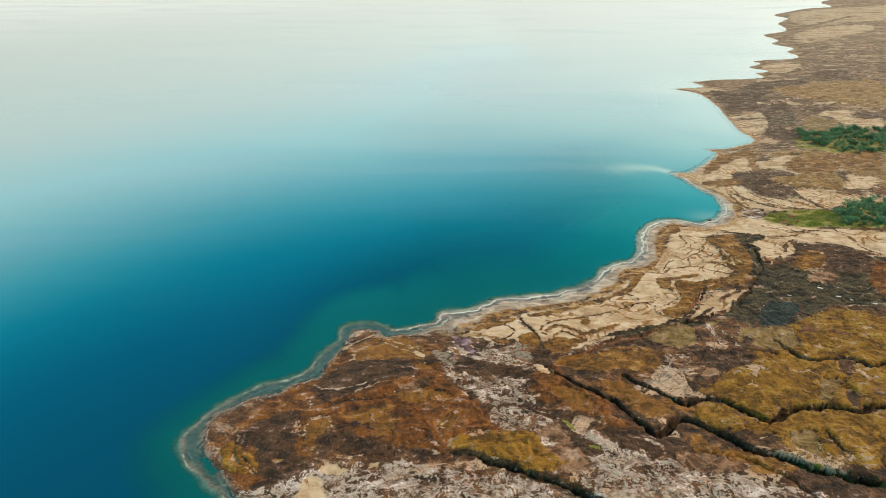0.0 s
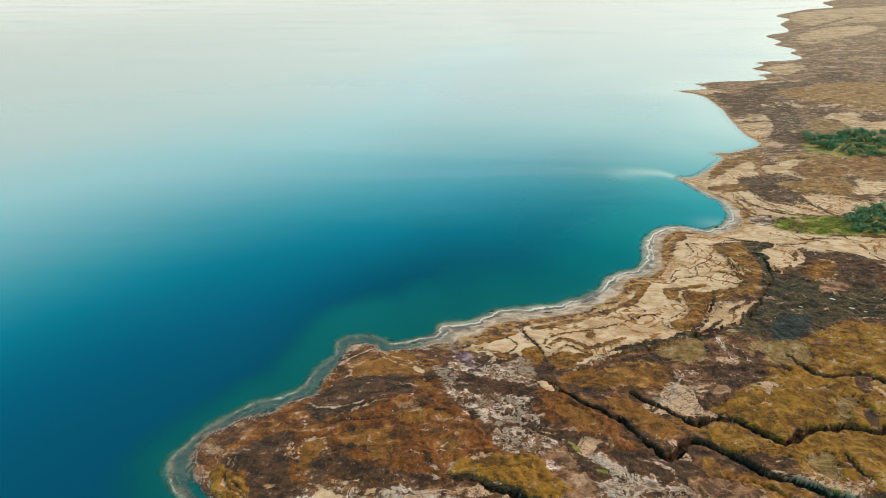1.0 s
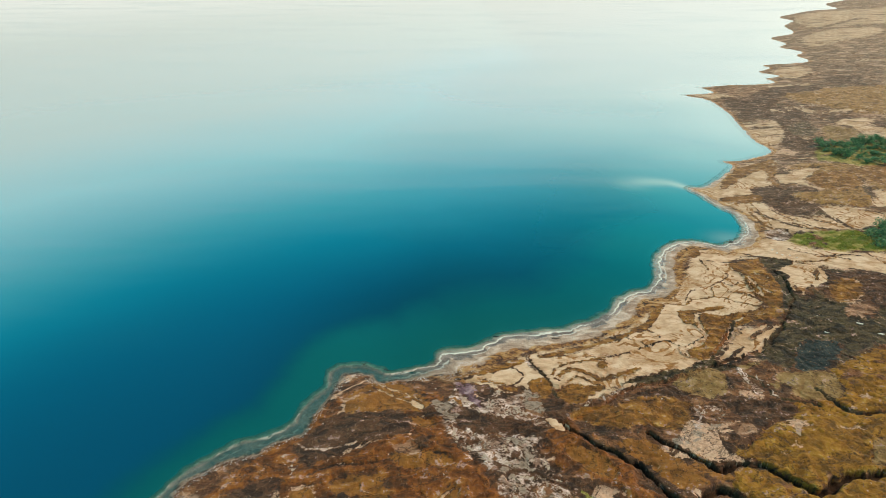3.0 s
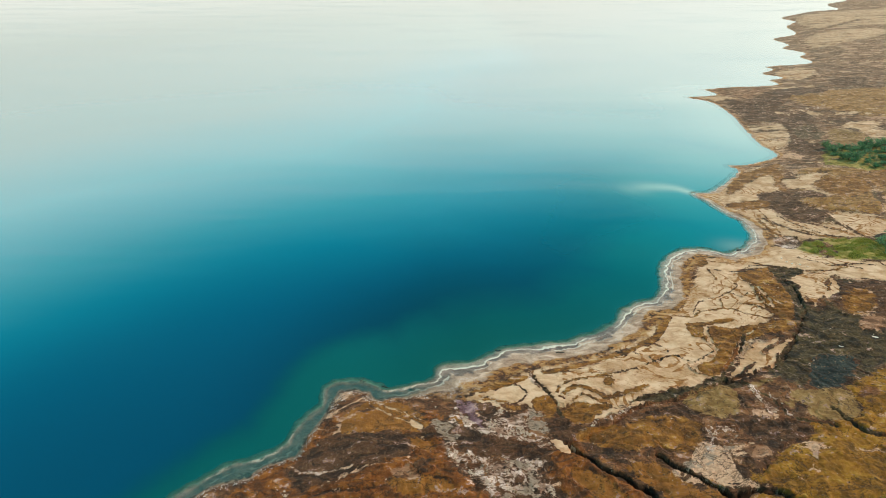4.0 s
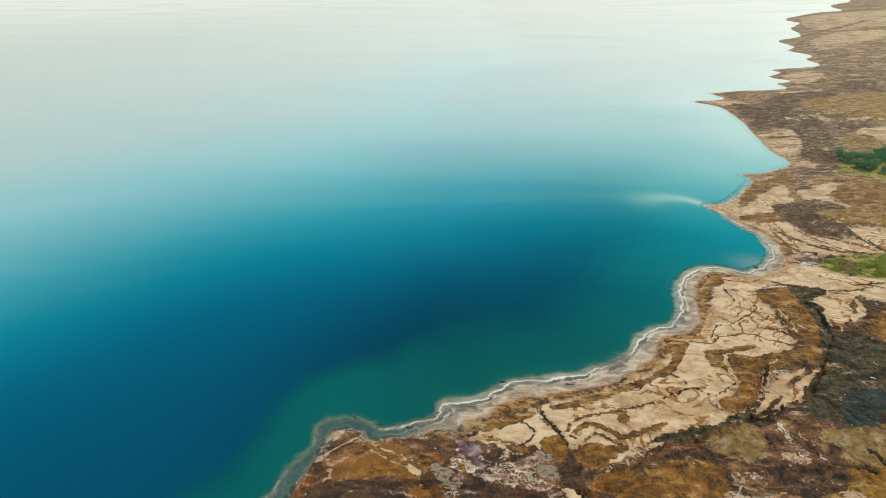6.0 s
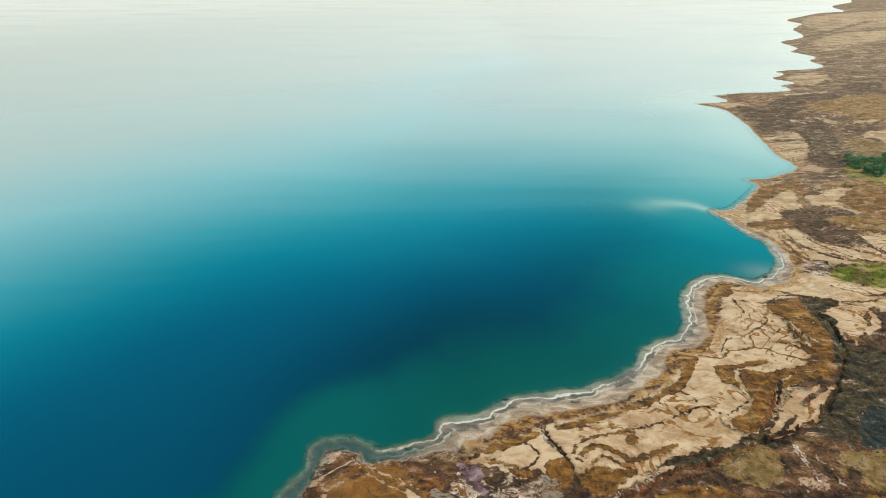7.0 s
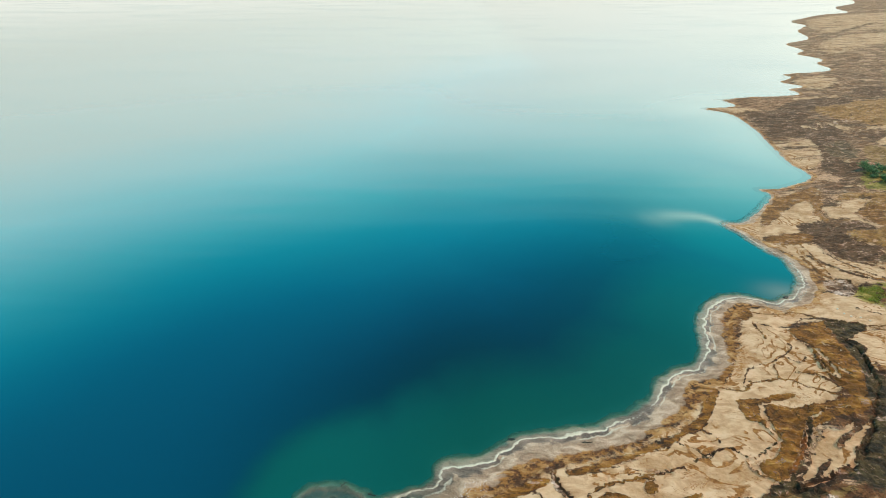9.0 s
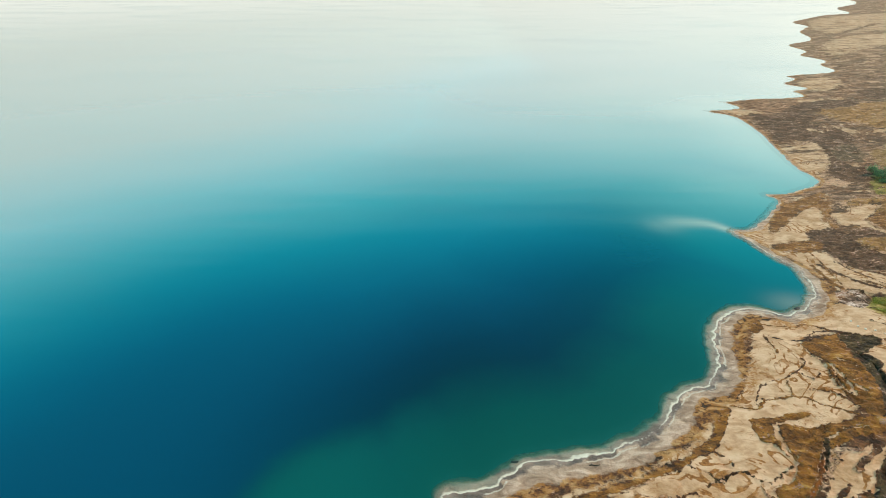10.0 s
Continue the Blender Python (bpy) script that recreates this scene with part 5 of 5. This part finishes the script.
def shrub(rng, height, spread):
    """A tamarisk: several stems from one root and a loose crown of small leaf sprays."""
    thing = new("shrub")
    wood, wood_faces, leaf, leaf_faces = [], [], [], []
    tips = []
    for s in range(rng.randint(5, 7)):
        turn, lean = rng.uniform(0, 2 * math.pi), rng.uniform(0.15, 1.0)
        root = Vector((rng.uniform(-0.12, 0.12), rng.uniform(-0.12, 0.12), -0.15))
        knee = root + Vector((math.cos(turn) * lean * spread * 0.35, math.sin(turn) * lean * spread * 0.35, height * rng.uniform(0.35, 0.5)))
        limb(wood, wood_faces, root, knee, 0.07, 0.045)
        for b in range(3):
            bend = turn + rng.uniform(-0.9, 0.9)
            tip = knee + Vector((math.cos(bend) * spread * rng.uniform(0.1, 0.6), math.sin(bend) * spread * rng.uniform(0.1, 0.6), height * rng.uniform(0.0, 0.5)))
            limb(wood, wood_faces, knee, tip, 0.04, 0.012)
            tips += [tip, knee.lerp(tip, 0.55)]
    for tip in tips:
        for k in range(20):
            c = tip + Vector((rng.gauss(0, 0.16), rng.gauss(0, 0.16), rng.gauss(0.02, 0.13))) * spread * 0.8
            c.z = max(c.z, 0.05)
            size = rng.uniform(0.09, 0.19)
            turn = Euler((rng.uniform(-0.9, 0.9), rng.uniform(-0.9, 0.9), rng.uniform(0, 6.28))).to_matrix()
            n = len(leaf)
            for dx, dy, dz in ((-0.5, 0, 0), (0, -0.9, 0.12), (0.5, 0, 0), (0, 0.9, 0.12)):
                leaf.append(c + turn @ (Vector((dx, dy, dz)) * size * 1.5))
            leaf_faces.append((n, n + 1, n + 2, n + 3))
    for name, mesh in (("trunk", mesh_from("trunk", wood, wood_faces, BARK)), ("crown", mesh_from("crown", leaf, leaf_faces, SHRUB_LEAF))):
        new(name, mesh).parent = thing
    return thing


def scatter(rng, outline, count, gap, x_most=1e9):
    pts, kept = np.array(outline, float), []
    lo, hi = pts.min(0), pts.max(0)
    for _ in range(count * 40):
        if len(kept) >= count:
            break
        x, y = rng.uniform(lo[0], min(hi[0], x_most)), rng.uniform(lo[1], hi[1])
        if inside(np.array([x]), np.array([y]), pts)[0] and all((x - a) ** 2 + (y - b) ** 2 > gap * gap for a, b in kept):
            kept.append((x, y))
    return kept


def blades(name, places, rng, material, tall, label):
    """Grass as bent blades in tufts."""
    verts, faces = [], []
    for x, y in places:
        z = ground_height(x, y) - 0.03
        for k in range(9):
            a, h, w = rng.uniform(0, 6.28), tall * rng.uniform(0.5, 1.2), rng.uniform(0.03, 0.07)
            px, py = x + rng.gauss(0, 0.16), y + rng.gauss(0, 0.16)
            bx, by = rng.gauss(0, 0.22) * h, rng.gauss(0, 0.22) * h
            dx, dy = math.cos(a) * w, math.sin(a) * w
            n = len(verts)
            verts += [(px - dx, py - dy, z), (px + dx, py + dy, z), (px + bx * 0.4 + dx * 0.7, py + by * 0.4 + dy * 0.7, z + h * 0.6),
                      (px + bx * 0.4 - dx * 0.7, py + by * 0.4 - dy * 0.7, z + h * 0.6), (px + bx, py + by, z + h)]
            faces += [(n, n + 1, n + 2, n + 3), (n + 3, n + 2, n + 4)]
    return tagged(new(name, mesh_from(name, verts, faces, material)), label, "grass", kind="stuff")


def stone_mesh(rng, name, material, flat=0.6, rough=0.25):
    """An irregular stone about one metre across."""
    bm = bmesh.new()
    bmesh.ops.create_icosphere(bm, subdivisions=2, radius=0.5)
    shift = Vector((rng.uniform(0, 50), rng.uniform(0, 50), rng.uniform(0, 50)))
    for v in bm.verts:
        v.co *= 1 + rough * noise.noise(v.co * 2.2 + shift) * 1.6 + rough * 0.6 * noise.noise(v.co * 5 + shift)
        v.co.z *= flat
    mesh = bpy.data.meshes.new(name)
    bm.to_mesh(mesh)
    bm.free()
    mesh.materials.append(material)
    return mesh


def place_stone(name, mesh, x, y, size, turn, label, category, group, sink=0.15, floor=None):
    ob = new(name, mesh)
    z = ground_height(x, y) if floor is None else floor
    ob.matrix_world = pose(x, y, z + size[2] * (0.5 - sink) * 0.6, 0, 0, turn) @ Matrix.Diagonal((*size, 1))
    return tagged(ob, label, category, group)


rng = random.Random(7)
SLABS = [(112.2, 144.2, 2.6), (114.8, 139.8, 2.2), (117.6, 138.0, 1.9), (122.4, 135.5, 2.4), (101.0, 140.8, 1.5)]
LOGS = [(-1.0, 126.0, 2.6, 25), (-13.8, 127.8, 1.6, -10), (-19.6, 130.2, 1.4, 60), (29.9, 140.9, 2.2, 5)]
# shrubs of the two thickets
kinds = [shrub(rng, h, w) for h, w in ((2.6, 2.4), (3.4, 2.6), (2.0, 2.0), (3.0, 3.2), (1.5, 1.7))]
for k in kinds:
    tagged(k, "dense dark green tamarisk shrub growing on the wet flat", "shrub", "thicket shrubs")
spots = scatter(rng, THICKET, 110, 1.5, 190) + scatter(rng, THICKET_FAR, 140, 2.1, 265)
for n, (x, y) in enumerate(spots):
    far = 1.15 if y > 250 else 1.0
    m = pose(x, y, ground_height(x, y), 0, 0, rng.uniform(0, 360)) @ Matrix.Diagonal((far * rng.uniform(0.6, 1.4),) * 3 + (1,))
    if n < len(kinds):
        kinds[n].matrix_world = m
    else:
        copy = copy_thing(kinds[rng.randrange(len(kinds))], m)
        copy.matrix_world = m
# grass
blades("marsh_grass", [q for q in scatter(rng, MEADOW, 1300, 0.3) if noise.noise((q[0] / 4, q[1] / 3, 7.0)) > -0.12], rng, GRASS, 0.55, "short yellow-green marsh grass on the wet flat")
strip = spline(GULLY_LONG[9:], 60)
reeds = [(p[0] + rng.gauss(0, 0.55), p[1] + rng.gauss(0, 0.55)) for p in strip for _ in range(2)]
blades("gully_reeds", reeds, rng, REED, 0.6, "bright green reeds along the bottom of the gully")

# white stones on the sand flat
pale = [stone_mesh(rng, "white_stone", WHITE_STONE, 0.7) for _ in range(3)]
for x, y in ((112.8, 190.7), (113.9, 186.4), (117.4, 183.8), (116.0, 185.6), (113.0, 188.0)):
    w = rng.uniform(0.5, 0.9)
    place_stone("white_stone", rng.choice(pale), x, y, (w, w * 0.8, w * 0.8), rng.uniform(0, 180), "small white salt-covered stone lying on pale sand", "stone", "white stones")
# dark stones that break or nearly break the surface offshore
wetrock = [stone_mesh(rng, "dark_stone", DARK_STONE, 0.5) for _ in range(3)]
for x, y, w in ((-6.1, 140.9, 1.5), (0.1, 143.3, 0.9), (15.0, 163.2, 1.0), (15.9, 144.1, 1.2), (14.0, 141.9, 1.6), (-5.0, 140.3, 0.8), (-7.8, 127.1, 1.1)):
    place_stone("dark_stone", rng.choice(wetrock), x, y, (w, w * 0.45, 0.35), rng.uniform(-30, 30), "low dark wet stone just awash in the lake", "stone", "stones awash", floor=-0.16)
place_stone("dark_boulder", wetrock[0], 102.3, 198.2, (2.2, 1.2, 0.9), 20, "dark wet boulder at the edge of the bay", "boulder", "", floor=-0.1)

# salt blocks on the dark mud flat
slabs = [stone_mesh(rng, "salt_block", WHITE_STONE, 0.5, 0.75) for _ in range(3)]
for x, y, w in SLABS:
    place_stone("salt_block", rng.choice(slabs), x, y, (w * 0.62, w * 0.2, 0.3), rng.uniform(-35, -15), "long white block of salt on dark wet mud", "salt block", "salt blocks")


def driftwood(x, y, length, turn):
    """A bent grey log with two broken branch stubs."""
    verts, faces = [], []
    p = [Vector((length * (k / 4 - 0.5), 0.06 * length * math.sin(k * 1.7), 0.02 * length * math.cos(k * 2.1))) for k in range(5)]
    for k in range(4):
        limb(verts, faces, p[k], p[k + 1], 0.13 - 0.02 * k, 0.11 - 0.02 * k)
    limb(verts, faces, p[1], p[1] + Vector((0.2, 0.5, 0.15)), 0.06, 0.03)
    limb(verts, faces, p[3], p[3] + Vector((0.3, -0.35, 0.1)), 0.05, 0.02)
    ob = new("driftwood_log", mesh_from("driftwood_log", verts, faces, WOOD))
    ob.matrix_world = pose(x, y, max(ground_height(x, y), 0.0) + 0.07, 0, 0, turn)
    return tagged(ob, "dark waterlogged driftwood log stranded in the shallows", "driftwood", "driftwood")


for x, y, length, turn in LOGS:
    driftwood(x, y, length, turn)

# salt lumps along the edge of the headland
verts, faces = [], []
base = [(1, 0, 0), (0.3, 0.9, 0), (-0.8, 0.55, 0), (-0.8, -0.6, 0), (0.35, -0.9, 0), (0.3, 0.1, 0.8), (-0.3, -0.2, 0.7)]
cells = np.argwhere((fields["shelf"] > 1.6) & (fields["shelf"] < 6.2) & (gx < 8) & (gy > 66) & (gy < 135))
for j, i in cells:
    if rng.random() > 0.9 - 0.7 * abs(noise.noise((xs[i] / 4, ys[j] / 4, 3.0))) * 2:
        continue
    x, y, r, a = xs[i] + rng.uniform(-0.2, 0.2), ys[j] + rng.uniform(-0.2, 0.2), rng.choice((0.05, 0.06, 0.07, 0.09, 0.15)), rng.uniform(0, 6.28)
    z, n = ground_height(x, y) - 0.02, len(verts)
    for bx, by, bz in base:
        q = r * rng.uniform(0.75, 1.25)
        verts.append((x + q * (bx * math.cos(a) - by * math.sin(a)), y + q * (bx * math.sin(a) + by * math.cos(a)), z + q * bz))
    faces += [(n, n + 1, n + 5), (n + 1, n + 2, n + 6, n + 5), (n + 2, n + 3, n + 6), (n + 3, n + 4, n + 6), (n + 4, n, n + 5, n + 6)]
tagged(new("salt_lumps", mesh_from("salt_lumps", verts, faces, SALT_LUMP)), "lilac-white salt lumps heaped along the water's edge", "salt", kind="stuff")


# ---------------------------------------------------------------- loose crust and clods
def crumbs(name, chosen, sizes, height, material, label, category, seed):
    """Irregular low pieces lying on the ground at the chosen cells of the sheet, joined into one mesh."""
    rnd = np.random.RandomState(seed)
    j, i = chosen[:, 0], chosen[:, 1]
    n = len(j)
    x = xs[i] + (rnd.rand(n) - 0.5) * 0.35
    y = ys[j] + (rnd.rand(n) - 0.5) * 0.35
    z = ground_height(x, y)
    r = sizes[0] + (sizes[1] - sizes[0]) * rnd.rand(n) ** 3
    turn = rnd.rand(n) * 6.283
    ring = np.arange(6) * math.pi / 3
    a = turn[:, None] + ring[None, :] + rnd.uniform(-0.3, 0.3, (n, 6))
    q = r[:, None] * rnd.uniform(0.55, 1.2, (n, 6))
    long = rnd.uniform(0.5, 1.0, (n, 1))
    px, py = np.cos(a) * q, np.sin(a) * q * long
    px, py = px * np.cos(turn)[:, None] - py * np.sin(turn)[:, None], px * np.sin(turn)[:, None] + py * np.cos(turn)[:, None]
    low = np.stack([x[:, None] + px, y[:, None] + py, np.repeat(z[:, None] - 0.04, 6, 1)], -1)
    top = np.stack([x[:, None] + px * 0.8, y[:, None] + py * 0.8, np.repeat((z + r * height)[:, None], 6, 1) + rnd.uniform(-0.2, 0.2, (n, 6)) * r[:, None] * height], -1)
    verts = np.concatenate([low, top], 1).reshape(-1, 3)
    faces = []
    for k in range(n):
        b = 12 * k
        faces.append(tuple(range(b + 6, b + 12)))
        faces += [(b + s, b + (s + 1) % 6, b + 6 + (s + 1) % 6, b + 6 + s) for s in range(6)]
    mesh = bpy.data.meshes.new(name)
    mesh.from_pydata(verts.tolist(), [], faces)
    mesh.materials.append(material)
    return tagged(new(name, mesh), label, category, kind="stuff")


def pick(where, count, seed):
    cells = np.argwhere(where)
    return cells[np.random.RandomState(seed).permutation(len(cells))[:count]]


close = (gx > -56) & (gx < 120) & (gy > 67) & (gy < 195)
patchy = fbm(gx, gy, 3.0, 3, 201)
dry = close & (fields["shelf"] > 6) & (fields["sand"] < 0.3)
SALT_PLATE = plain_material("salt_plate", ((0.26, 0.19, 0.13), (0.42, 0.33, 0.25), (0.62, 0.53, 0.43)), 0.5, 0.75)
CLOD = plain_material("earth_clod", ((0.05, 0.028, 0.014), (0.12, 0.065, 0.028), (0.24, 0.15, 0.075)), 0.5, 0.9)
crumbs("salt_plates", pick(dry & (fields["salt"] > 0.55) & (patchy > 0.10), 2800, 1), (0.10, 0.60), 0.10, SALT_PLATE,
       "broken white salt crust plates on brown ground", "salt crust", 11)
crumbs("salt_flecks", pick(dry & (fields["salt"] < 0.4) & (patchy > 0.42), 260, 2), (0.08, 0.30), 0.2, SALT_PLATE,
       "scattered white salt flecks on brown ground", "salt crust", 12)
crumbs("earth_clods", pick(dry & (fields["mud"] < 0.5) & (patchy < -0.12), 2600, 3), (0.08, 0.32), 0.4, CLOD,
       "brown earth clods fallen from the low scarps", "clods", 13)
